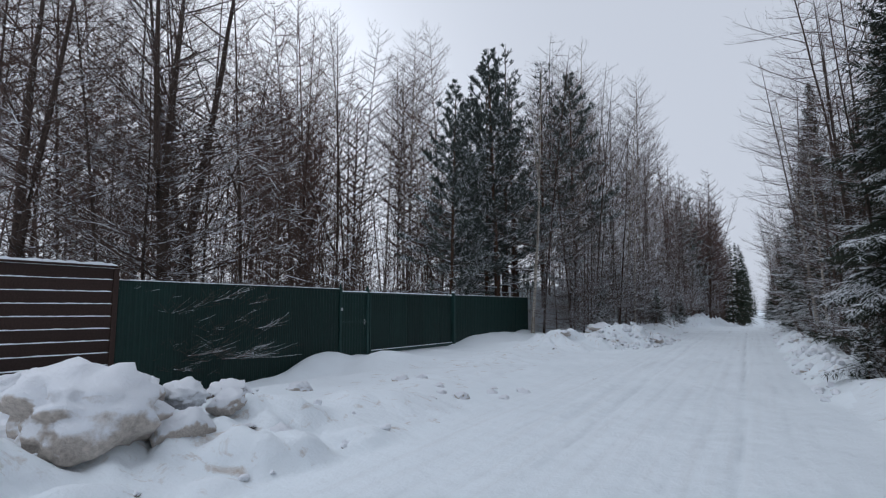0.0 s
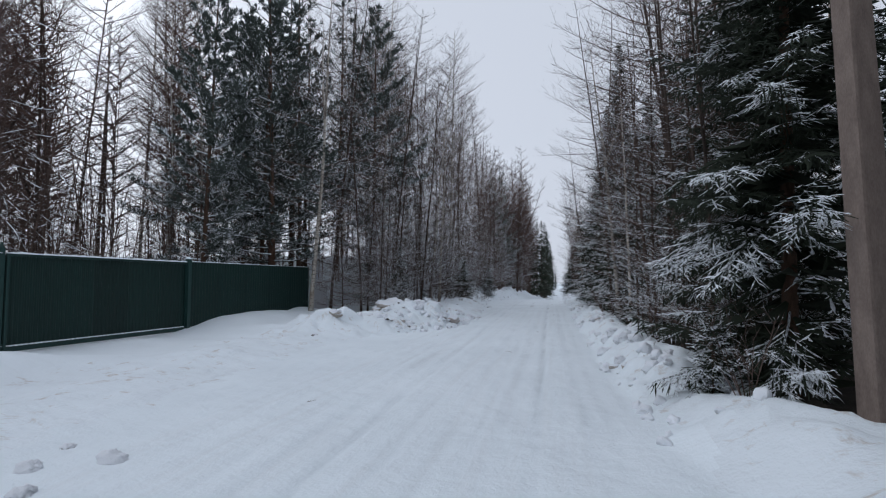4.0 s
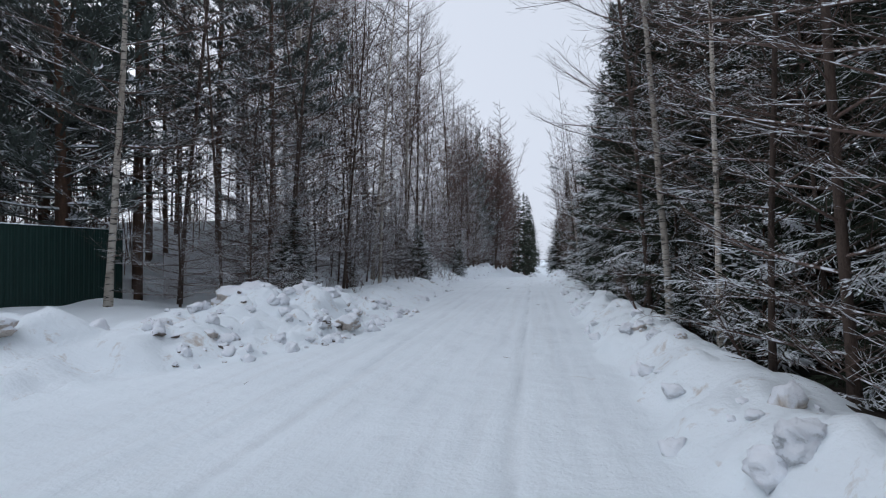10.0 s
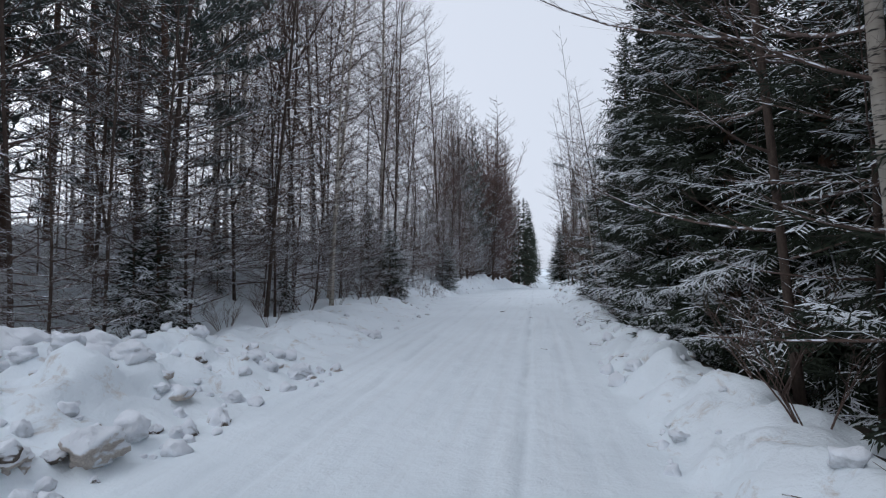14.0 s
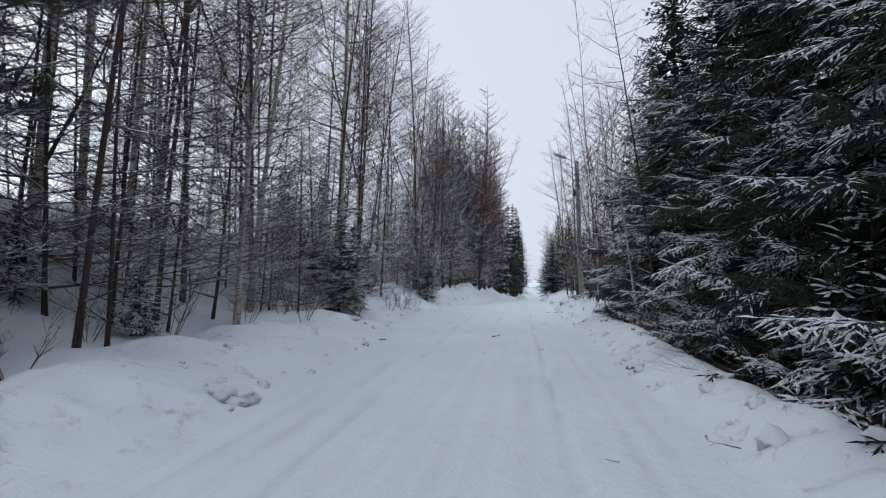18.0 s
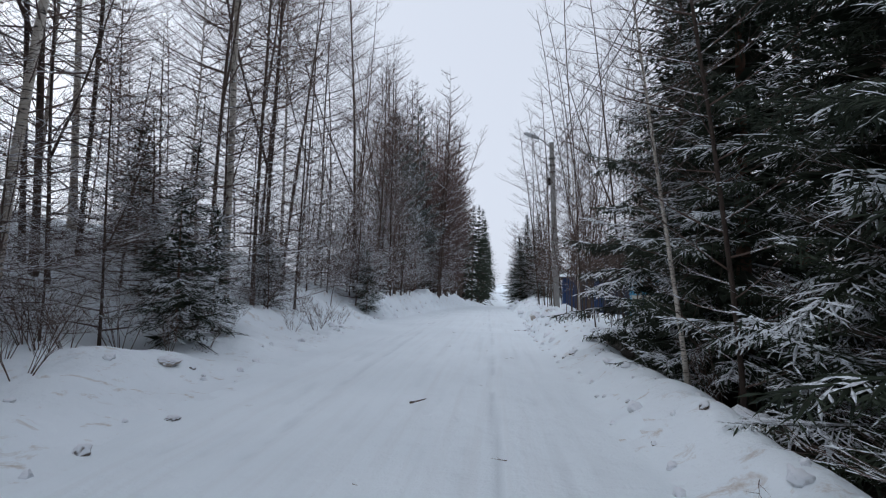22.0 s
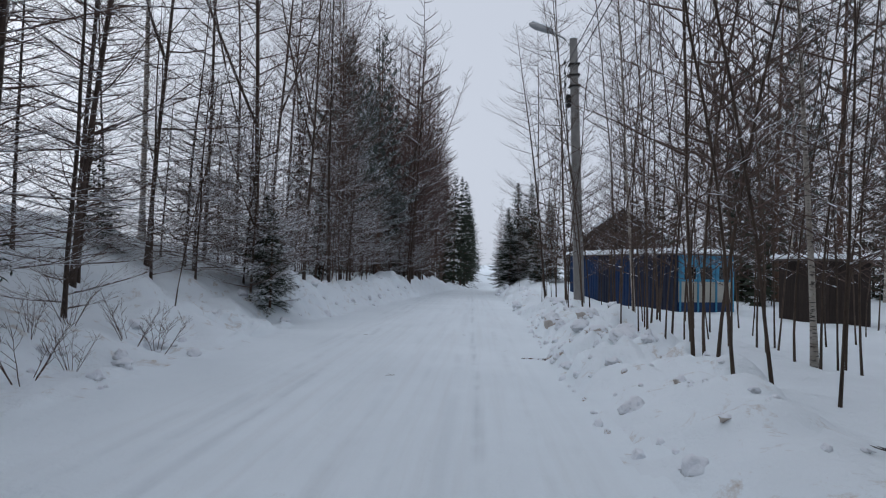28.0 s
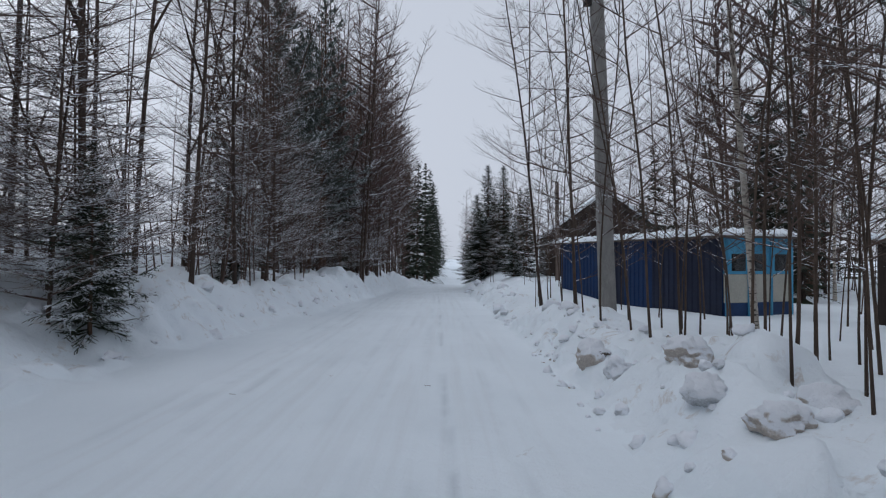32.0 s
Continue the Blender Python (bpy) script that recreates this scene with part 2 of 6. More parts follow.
BROWN_WALL = simple("dark_brown_planks", (0.018, 0.013, 0.011), (0.05, 0.035, 0.028), 2, 0.8, bump=0.4, stretch=(8, 8, 1))
GREY_WOOD = simple("weathered_grey_wood", (0.06, 0.05, 0.045), (0.14, 0.12, 0.105), 2, 0.85, bump=0.5, stretch=(8, 8, 1))
WHITE_SHEET = simple("white_sheet", (0.55, 0.56, 0.58), (0.7, 0.71, 0.73), 2, 0.6, bump=0.1)


def glass_material():
    m, nt, b = material("window_glass", 0.08, 0, 0.5)
    b.inputs["Base Color"].default_value = (0.03, 0.035, 0.04, 1)
    b.inputs["Transmission Weight"].default_value = 0.4
    return m


GLASS = glass_material()

# ---------------------------------------------------------------- building helpers


class Mesher:
    """Gathers vertices and faces of one part; every face has a material slot."""

    def __init__(self):
        self.v, self.f, self.s, self.smooth = [], [], [], []

    def face(self, idx, slot=0, smooth=False):
        self.f.append(idx)
        self.s.append(slot)
        self.smooth.append(smooth)

    def tube(self, pts, radii, sides=6, slot=0, smooth=True, cap=True):
        """A round stem."""
        n0 = len(self.v)
        for i, p in enumerate(pts):
            d = (pts[min(i + 1, len(pts) - 1)] - pts[max(i - 1, 0)]).normalized()
            a = d.orthogonal().normalized() if abs(d.z) < 0.95 else Vector((1, 0, 0)).cross(d).normalized()
            b = d.cross(a)
            for k in range(sides):
                w = 2 * math.pi * k / sides
                self.v.append(p + (a * math.cos(w) + b * math.sin(w)) * radii[i])
        for i in range(len(pts) - 1):
            for k in range(sides):
                k2 = (k + 1) % sides
                self.face((n0 + i * sides + k, n0 + i * sides + k2, n0 + (i + 1) * sides + k2, n0 + (i + 1) * sides + k), slot, smooth)
        if cap:
            e = n0 + (len(pts) - 1) * sides
            self.face(tuple(e + k for k in range(sides)), slot)
            self.face(tuple(n0 + k for k in reversed(range(sides))), slot)

    def limb(self, pts, radii, rnd, snow=0.8, cap=1.0):
        """A bough of four sides; the two upper ones carry snow for most of its length."""
        n0 = len(self.v)
        last = len(pts) - 1
        for i, p in enumerate(pts):
            d = pts[min(i + 1, last)] - pts[max(i - 1, 0)]
            side = Vector((d.y, -d.x, 0))
            side = side.normalized() if side.length > 1e-5 else Vector((1, 0, 0))
            up = side.cross(d).normalized()
            r = radii[i]
            self.v += [p - side * r, p + up * (r + min(0.02, r * cap)), p + side * r, p - up * r]
        for i in range(last):
            a, b = n0 + 4 * i, n0 + 4 * i + 4
            s = 1 if rnd.random() < snow else 0
            self.face((a, a + 1, b + 1, b), s)
            self.face((a + 1, a + 2, b + 2, b + 1), s)
            self.face((a + 2, a + 3, b + 3, b + 2), 0)
            self.face((a + 3, a, b, b + 3), 0)

    def spike(self, a, b, w, snow, cap=1.0):
        """A single thin twig, bent on its way and pointed at its tip."""
        d = b - a
        n = len(self.v)
        k = n * 0.1545085 % 1.0
        side = Vector((d.y, -d.x, 0))
        side = side.normalized() if side.length > 1e-5 else Vector((1, 0, 0))
        m = a + d * (0.35 + 0.25 * k) + side * (d.length * 0.16 * (n * 0.2071 % 1.0 - 0.5))
        m.z += d.length * 0.12 * (k - 0.55)
        side.z = 1.0 if n % 8 < 4 else -1.0
        side *= w * 0.8
        self.v += [a, m - side, b, m + side]
        s = 1 if snow else 0
        self.face((n, n + 3, n + 1), s)
        self.face((n + 1, n + 3, n + 2), s)

    def whip(self, pts, w, snow):
        """A long thin branch: a roof-shaped strip that tapers to its tip."""
        n0, last = len(self.v), len(pts) - 1
        d = pts[last] - pts[0]
        side = Vector((d.y, -d.x, 0))
        side = side.normalized() if side.length > 1e-5 else Vector((1, 0, 0))
        up = side.cross(d).normalized()
        for i, p in enumerate(pts):
            r = w * (1 - 0.8 * i / last)
            self.v += [p - side * r - up * r * 0.5, p + up * r, p + side * r - up * r * 0.5]
        s = 1 if snow else 0
        for i in range(last):
            a, b = n0 + 3 * i, n0 + 3 * i + 3
            self.face((a, a + 1, b + 1, b), s)
            self.face((a + 1, a + 2, b + 2, b + 1), s)

    def finger(self, a, b, w, snow):
        """A needled shoot: a blunt spindle whose upper faces may carry snow."""
        d = b - a
        side = Vector((d.y, -d.x, 0))
        side = side.normalized() if side.length > 1e-5 else Vector((1, 0, 0))
        up = side.cross(d).normalized()
        m = a + d * 0.5
        n = len(self.v)
        self.v += [a, m - side * w, m + up * w, m + side * w, b]
        s = 1 if snow else 0
        self.face((n, n + 1, n + 2), s)
        self.face((n, n + 2, n + 3), s)
        self.face((n + 4, n + 2, n + 1), s)
        self.face((n + 4, n + 3, n + 2), s)
        self.face((n, n + 3, n + 1), 0)
        self.face((n + 4, n + 1, n + 3), 0)

    def spray(self, a, b, w, snow):
        """A spray of needles: a roof-shaped blade, widest past its middle."""
        d = b - a
        side = Vector((d.y, -d.x, 0))
        side = side.normalized() if side.length > 1e-5 else Vector((1, 0, 0))
        m = a + d * 0.6
        m.z -= w * 0.55
        n = len(self.v)
        self.v += [a, m - side * w, b, m + side * w]
        s = 1 if snow else 0
        self.face((n, n + 2, n + 1), s)
        self.face((n, n + 3, n + 2), s)

    def box(self, x0, y0, z0, x1, y1, z1, slot=0):
        n = len(self.v)
        self.v += [Vector(p) for p in ((x0, y0, z0), (x1, y0, z0), (x1, y1, z0), (x0, y1, z0),
                                       (x0, y0, z1), (x1, y0, z1), (x1, y1, z1), (x0, y1, z1))]
        for q in ((3, 2, 1, 0), (4, 5, 6, 7), (0, 1, 5, 4), (1, 2, 6, 5), (2, 3, 7, 6), (3, 0, 4, 7)):
            self.face(tuple(n + k for k in q), slot)

    def mesh(self, name, mats):
        me = bpy.data.meshes.new(name)
        me.from_pydata([tuple(p) for p in self.v], [], self.f)
        for m in mats:
            me.materials.append(m)
        me.polygons.foreach_set("material_index", self.s)
        me.polygons.foreach_set("use_smooth", self.smooth)
        me.update()
        return me


def part(name, mesh, parent, label="", at=None):
    ob = new(name, mesh)
    ob.parent = parent
    if at is not None:
        ob.matrix_basis = at
    if label:
        tagged(ob, label)
    return ob


def bevelled(name, sx, sy, sz, mat, bevel=0.01, segs=2, taper=1.0):
    """A box with its foot at z = 0, rounded edges and a taper towards its top."""
    bm = bmesh.new()
    bmesh.ops.create_cube(bm, size=1.0)
    for v in bm.verts:
        k = taper if v.co.z > 0 else 1.0
        v.co = Vector((v.co.x * sx * k, v.co.y * sy * k, (v.co.z + 0.5) * sz))
    if bevel:
        bmesh.ops.bevel(bm, geom=list(bm.edges), offset=bevel, segments=segs, affect="EDGES", profile=0.6)
    me = bpy.data.meshes.new(name)
    bm.to_mesh(me)
    bm.free()
    me.materials.append(mat)
    return me

# ---------------------------------------------------------------- ground


def lattice(ix, iy, seed):
    h = (ix.astype(np.int64) * 374761393 + iy.astype(np.int64) * 668265263 + seed * 974634777) & 0xFFFFFFFF
    h = ((h ^ (h >> 13)) * 1274126177) & 0xFFFFFFFF
    return ((h ^ (h >> 16)) & 0xFFFF) / 65535.0


def vnoise(x, y, seed):
    ix, iy = np.floor(x), np.floor(y)
    fx, fy = x - ix, y - iy
    fx, fy = fx * fx * (3 - 2 * fx), fy * fy * (3 - 2 * fy)
    a, b = lattice(ix, iy, seed), lattice(ix + 1, iy, seed)
    c, d = lattice(ix, iy + 1, seed), lattice(ix + 1, iy + 1, seed)
    return (a * (1 - fx) + b * fx) * (1 - fy) + (c * (1 - fx) + d * fx) * fy


def smooth(a, b, x):
    t = np.clip((x - a) / (b - a), 0, 1)
    return t * t * (3 - 2 * t)


def domes(x, y, size, share, seed):
    """Rounded lumps of snow: one dome for a share of the cells of a jittered lattice."""
    out = np.zeros_like(x)
    ix, iy = np.floor(x / size), np.floor(y / size)
    for i in (-1, 0, 1):
        for j in (-1, 0, 1):
            jx, jy = ix + i, iy + j
            px = (jx + 0.15 + 0.7 * lattice(jx, jy, seed)) * size
            py = (jy + 0.15 + 0.7 * lattice(jx, jy, seed + 1)) * size
            r = size * (0.32 + 0.4 * lattice(jx, jy, seed + 2))
            on = lattice(jx, jy, seed + 3) < share
            ang = lattice(jx, jy, seed + 4) * 3.1
            dx, dy = x - px, y - py
            ex, ey = dx * np.cos(ang) + dy * np.sin(ang), (dy * np.cos(ang) - dx * np.sin(ang)) * 1.35
            q = np.clip(1 - (ex * ex + ey * ey) / (r * r), 0, 1)
            out = np.maximum(out, np.where(on, q ** 0.42 * r * 0.8, 0))
    return out


# along the road: y, where the left bank begins, its width, its crest, the forest floor behind it
LEFT = [(-30, -2.4, 1.2, 0.45, 0.2), (0, -2.4, 1.2, 0.40, 0.15), (4, -2.5, 1.3, 0.36, 0.1), (8, -2.6, 1.3, 0.22, 0.05), (10.5, -3.6, 1.3, 0.04, 0.0),
        (18, -4.2, 1.2, 0.12, 0.0), (20, -3.6, 1.4, 0.34, 0.1), (22, -2.5, 1.6, 0.42, 0.15), (25, -2.3, 1.9, 0.5, 0.25), (26.6, -2.3, 1.7, 0.42, 0.2), (28, -2.4, 1.6, 0.24, 0.15),
        (32, -2.7, 1.6, 0.26, 0.1), (37, -2.9, 1.6, 0.28, 0.15), (41, -3.4, 1.7, 0.26, 0.15), (48, -4.1, 1.8, 0.14, 0.12), (53, -4.5, 1.5, 0.6, 0.7), (60, -3.9, 1.4, 0.8, 0.9), (68, -3.5, 1.4, 1.0, 0.9), (85, -3.2, 1.4, 1.15, 0.8), (97, -2.8, 1.4, 0.9, 0.7), (107, -2.0, 1.2, 0.5, 0.5), (125, -0.2, 1.2, 0.4, 0.4), (190, -0.2, 1.2, 0.4, 0.4)]
# y, where the right bank begins, its width, its crest, the floor behind it
RIGHT = [(-30, 2.0, 1.0, 0.4, 0.25), (2, 2.0, 1.0, 0.42, 0.3), (9, 1.9, 0.9, 0.45, 0.3), (13, 1.6, 0.8, 0.26, 0.15), (17, 1.5, 0.65, 0.34, 0.1), (23, 1.45, 0.65, 0.33, 0.08),
         (29, 1.4, 0.7, 0.31, 0.1), (35, 1.35, 0.7, 0.30, 0.15), (41, 1.25, 0.8, 0.34, 0.2), (47, 1.25, 0.9, 0.44, 0.2), (57, 1.5, 0.9, 0.40, 0.15), (85, 1.3, 0.9, 0.45, 0.3), (107, 2.2, 1.0, 0.4, 0.4), (125, 4.0, 1.2, 0.4, 0.4), (190, 4.2, 1.2, 0.4, 0.4)]
LEFT_A, RIGHT_A = np.array(LEFT), np.array(RIGHT)


# wheel tracks: place, drift to the left on the way, width, depth
RUTS = [(0.5, -0.014, 0.045, 0.02), (0.18, -0.012, 0.09, 0.008), (0.98, -0.014, 0.06, 0.009), (1.22, -0.013, 0.05, 0.007), (-0.35, -0.02, 0.09, 0.006), (-0.05, -0.017, 0.04, 0.007),
        (-0.72, -0.022, 0.05, 0.006), (-1.18, -0.027, 0.055, 0.015), (-1.55, -0.026, 0.09, 0.010), (-1.86, -0.026, 0.06, 0.008)]


def road_z(y):
    """The road is level along the walk, then falls to a hollow, climbs out of it and falls away."""
    fall = -1.8 * (np.clip(y - 38, 0, 69) / 69) ** 1.4
    return fall - 0.85 * smooth(107, 121, y) + 1.75 * smooth(123, 188, y) - 2.5 * smooth(192, 420, y)


def ground_z(x, y):
    x, y = np.asarray(x, float), np.asarray(y, float)
    tab = lambda A, k: np.interp(y, A[:, 0], A[:, k])
    wob = (vnoise(y * 0.9, y * 0 + 3.3, 5) - 0.5) * 0.35 + (vnoise(y * 2.7, y * 0 + 8.1, 6) - 0.5) * 0.2
    xl, wl, hl, fl = (tab(LEFT_A, k) for k in (1, 2, 3, 4))
    xr, wr, hr, fr = (tab(RIGHT_A, k) for k in (1, 2, 3, 4))
    xl, xr = xl + wob * 1.2, xr + wob * 0.7
    dl, dr = (xl - x), (x - xr)
    hl = hl * (0.75 + 0.5 * vnoise(y * 0.8, x * 0.3, 11))
    hr = hr * (0.75 + 0.5 * vnoise(y * 0.8, x * 0.3, 12))
    left = hl * smooth(0, wl, dl) + (fl - hl) * smooth(wl, wl * 2.2, dl)
    right = hr * smooth(0, wr, dr) + (fr - hr) * smooth(wr, wr * 2.4, dr)
    bankl = smooth(0, 0.25, dl) * (1 - smooth(wl * 1.6, wl * 2.6, dl)) * np.clip(hl / 0.35, 0, 1)
    bankr = smooth(0, 0.2, dr) * (1 - smooth(wr * 1.5, wr * 2.6, dr))
    wx, wy = x + (vnoise(x * 3, y * 3, 23) - 0.5) * 0.25, y + (vnoise(x * 3, y * 3, 24) - 0.5) * 0.25
    lumps = np.maximum(domes(wx, wy, 0.62, 0.5, 60), domes(wx + 0.3, wy, 0.34, 0.5, 70)) * 0.8 + domes(wx, wy + 0.2, 0.19, 0.45, 80) * 0.6
    lumps = lumps * (0.35 + 0.65 * smooth(0.35, 0.6, vnoise(x * 0.55, y * 0.55, 25))) + np.maximum(0, vnoise(x * 2.6, y * 2.6, 21) - 0.45) * 0.2
    quiet = smooth(29, 31, y) * (1 - smooth(43, 46, y))
    lumps = lumps * (1 - 0.72 * quiet) * (1 - 0.8 * smooth(5.4, 6.6, y) * (1 - smooth(10, 12, y)))
    soft = (vnoise(x * 0.7, y * 0.7, 31) - 0.5) * 0.14 + (vnoise(x * 2.1, y * 2.1, 32) - 0.5) * 0.05
    off = np.maximum(smooth(0.3, 1.5, dl), smooth(0.3, 1.5, dr))
    z = left + right + (bankl + (0.62 + 0.38 * smooth(42, 45, y)) * bankr) * lumps + off * soft
    # forest floor: a rise behind the birches, the ground beside the fence
    z = z + 2.7 * smooth(4.3 + 0.9 * smooth(46, 50, y) + 1.2 * (1 - smooth(38.6, 40.6, y)), 11.2, -x) * smooth(28, 34, y) * (1 - 0.55 * smooth(46, 60, y))
    z = z + 0.3 * np.exp(-((x + 8.9) / 0.9) ** 2 - ((y - 21.5) / 1.5) ** 2) + 0.2 * np.exp(-((x + 8.6) / 1.2) ** 2 - ((y - 24.6) / 1.6) ** 2)
    z = z + 0.28 * np.exp(-((x + 9.2) / 0.6) ** 2 - ((y - 12.1) / 1.2) ** 2) + 0.3 * np.exp(-((x + 7.5) / 0.7) ** 2 - ((y - 13.0) / 1.0) ** 2)
    z = z - 0.3 * smooth(3.4, 6.0, x) * smooth(43, 48, y) * (1 - smooth(12, 30, x))
    z = z + 0.22 * np.exp(-((x + 9.0) / 0.8) ** 2) * smooth(6, 8, y) * (1 - smooth(11.5, 13, y))
    z = z - 0.3 * smooth(1.95, 2.9, x) * smooth(25, 28, y) * (1 - smooth(41, 44, y)) * (1 - smooth(8, 12, x))
    z = z - 0.28 * np.exp(-((x + 4.3) / 0.8) ** 2 - ((y - 4.0) / 0.7) ** 2) + 0.2 * np.exp(-((x + 4.4) / 0.5) ** 2 - ((y - 5.5) / 0.5) ** 2)
    z = z - 0.45 * smooth(6.4, 8.6, -x) * smooth(2.5, 5.0, y) * (1 - smooth(11.2, 13.0, y))
    z = z + (vnoise(x * 1.2, y * 1.2, 33) - 0.45) * 0.34 * smooth(3.2, 4.8, -x) * smooth(28, 32, y) * (1 - smooth(9, 12, -x))
    # ruts pressed into the packed snow
    on = (1 - smooth(-0.4, 0.1, dl)) * (1 - smooth(-0.3, 0.1, dr))
    drift = (vnoise(y * 0.13, y * 0 + 1.7, 41) - 0.5) * 0.12
    for xc, turn, w, d in RUTS:
        z = z - on * d * np.exp(-(((x - xc - turn * (y - 17) - drift) / w) ** 2)) * (0.35 + 1.3 * vnoise(y * 0.7, x * 0 + xc, 43))
    z = z + on * ((vnoise(x * 3.1, y * 1.2, 44) - 0.5) * 0.025 + (vnoise(x * 9, y * 4, 45) - 0.5) * 0.012)
    far = smooth(60, 200, np.abs(x))
    yard = smooth(2.3, 4.2, x) * (1 - smooth(92, 108, y))
    return z * (1 - far) + road_z(y) * (1 - yard)


def gz(x, y):
    return float(ground_z(np.array([x]), np.array([y]))[0])


def steps(edges):
    out = []
    for (a, b, d) in edges:
        n = max(1, int(round((b - a) / d)))
        out += [a + (b - a) * k / n for k in range(n)]
    return np.array(out + [edges[-1][1]])


GX = steps([(-1500, -300, 200), (-300, -60, 30), (-60, -18, 1.5), (-18, -10.5, 0.3), (-10.5, -6, 0.2), (-6, -2.4, 0.065), (-2.4, 1.0, 0.055),
            (1.0, 2.6, 0.06), (2.6, 3.0, 0.1), (3.0, 6.0, 0.2), (6, 12, 0.4), (12, 60, 2.5), (60, 300, 30), (300, 1500, 200)])
GY = steps([(-600, -60, 90), (-60, -6, 2), (-6, 0.5, 0.12), (0.5, 58, 0.085), (58, 75, 0.25), (75, 140, 1.5), (140, 400, 8), (400, 2500, 150)])
XX, YY = np.meshgrid(GX, GY)
ZZ = ground_z(XX, YY)
nx, ny = len(GX), len(GY)
gm = bpy.data.meshes.new("ground")
gm.vertices.add(nx * ny)
gm.vertices.foreach_set("co", np.stack([XX, YY, ZZ], -1).ravel())
i0 = (np.arange(ny - 1)[:, None] * nx + np.arange(nx - 1)[None, :]).ravel()
quads = np.stack([i0, i0 + 1, i0 + 1 + nx, i0 + nx], -1)
gm.loops.add(quads.size)
gm.loops.foreach_set("vertex_index", quads.ravel())
gm.polygons.add(len(quads))
gm.polygons.foreach_set("loop_start", np.arange(len(quads)) * 4)
gm.polygons.foreach_set("use_smooth", np.ones(len(quads), bool))
# packed snow on the driven strip and in the entrance, ploughed snow on the banks, fresh snow under the trees
cx, cy = XX.ravel()[quads].mean(1), YY.ravel()[quads].mean(1)
xl = np.interp(cy, LEFT_A[:, 0], LEFT_A[:, 1])
xr = np.interp(cy, RIGHT_A[:, 0], RIGHT_A[:, 1])
jag = (vnoise(cx * 4, cy * 4, 51) - 0.5) * 0.5
slot = np.where((cx > xl - 0.1 + jag) & (cx < xr + 0.15 + jag), 0, 2)
slot = np.where((slot == 2) & (cx > xl - 2.6 + jag) & (cx < xr + 1.5 + jag), 1, slot)
# slot 3 paints the shade under the right-hand spruces as dark litter
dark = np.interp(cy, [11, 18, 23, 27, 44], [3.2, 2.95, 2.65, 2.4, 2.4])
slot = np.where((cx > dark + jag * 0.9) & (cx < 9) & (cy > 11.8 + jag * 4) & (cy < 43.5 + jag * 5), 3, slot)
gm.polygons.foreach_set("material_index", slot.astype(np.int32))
for m in (ROAD, SNOW_DIRTY, SNOW, SHADED_LITTER):
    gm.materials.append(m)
shift = (vnoise(YY * 0.13, YY * 0 + 1.7, 41) - 0.5) * 0.12
track = np.zeros_like(XX)
for k, (xc, turn, w, d) in enumerate(RUTS):
    worn = smooth(0.35, 0.75, vnoise(YY * 0.9, YY * 0 + k, 52) * 0.6 + vnoise(YY * 5, XX * 6, 53) * 0.4)
    track = np.maximum(track, np.exp(-(((XX - xc - turn * (YY - 17) - shift) / (w * 0.75)) ** 2)) * worn * d * 17)
gm.attributes.new("track", "FLOAT", "POINT").data.foreach_set("value", np.clip(track, 0, 0.7).ravel().astype(np.float32))
gm.update()
gm.validate()
tagged(new("ground", gm), "snow-covered road, ploughed banks and forest floor", "ground", kind="structure")

# ---------------------------------------------------------------- trees


def bend(p, d, length, n, lift, wander, rnd):
    """Points of a bough that starts at p along d and turns up (lift > 0) or down on its way."""
    pts = [p.copy()]
    d = d.normalized()
    for k in range(n):
        d = (d + Vector((rnd.uniform(-1, 1), rnd.uniform(-1, 1), rnd.uniform(-0.6, 0.6))) * wander + Vector((0, 0, lift / n))).normalized()
        p = p + d * (length / n)
        pts.append(p.copy())
    return pts


def along(pts, s):
    f = s * (len(pts) - 1)
    i = min(int(f), len(pts) - 2)
    return pts[i].lerp(pts[i + 1], f - i), (pts[i + 1] - pts[i]).normalized()


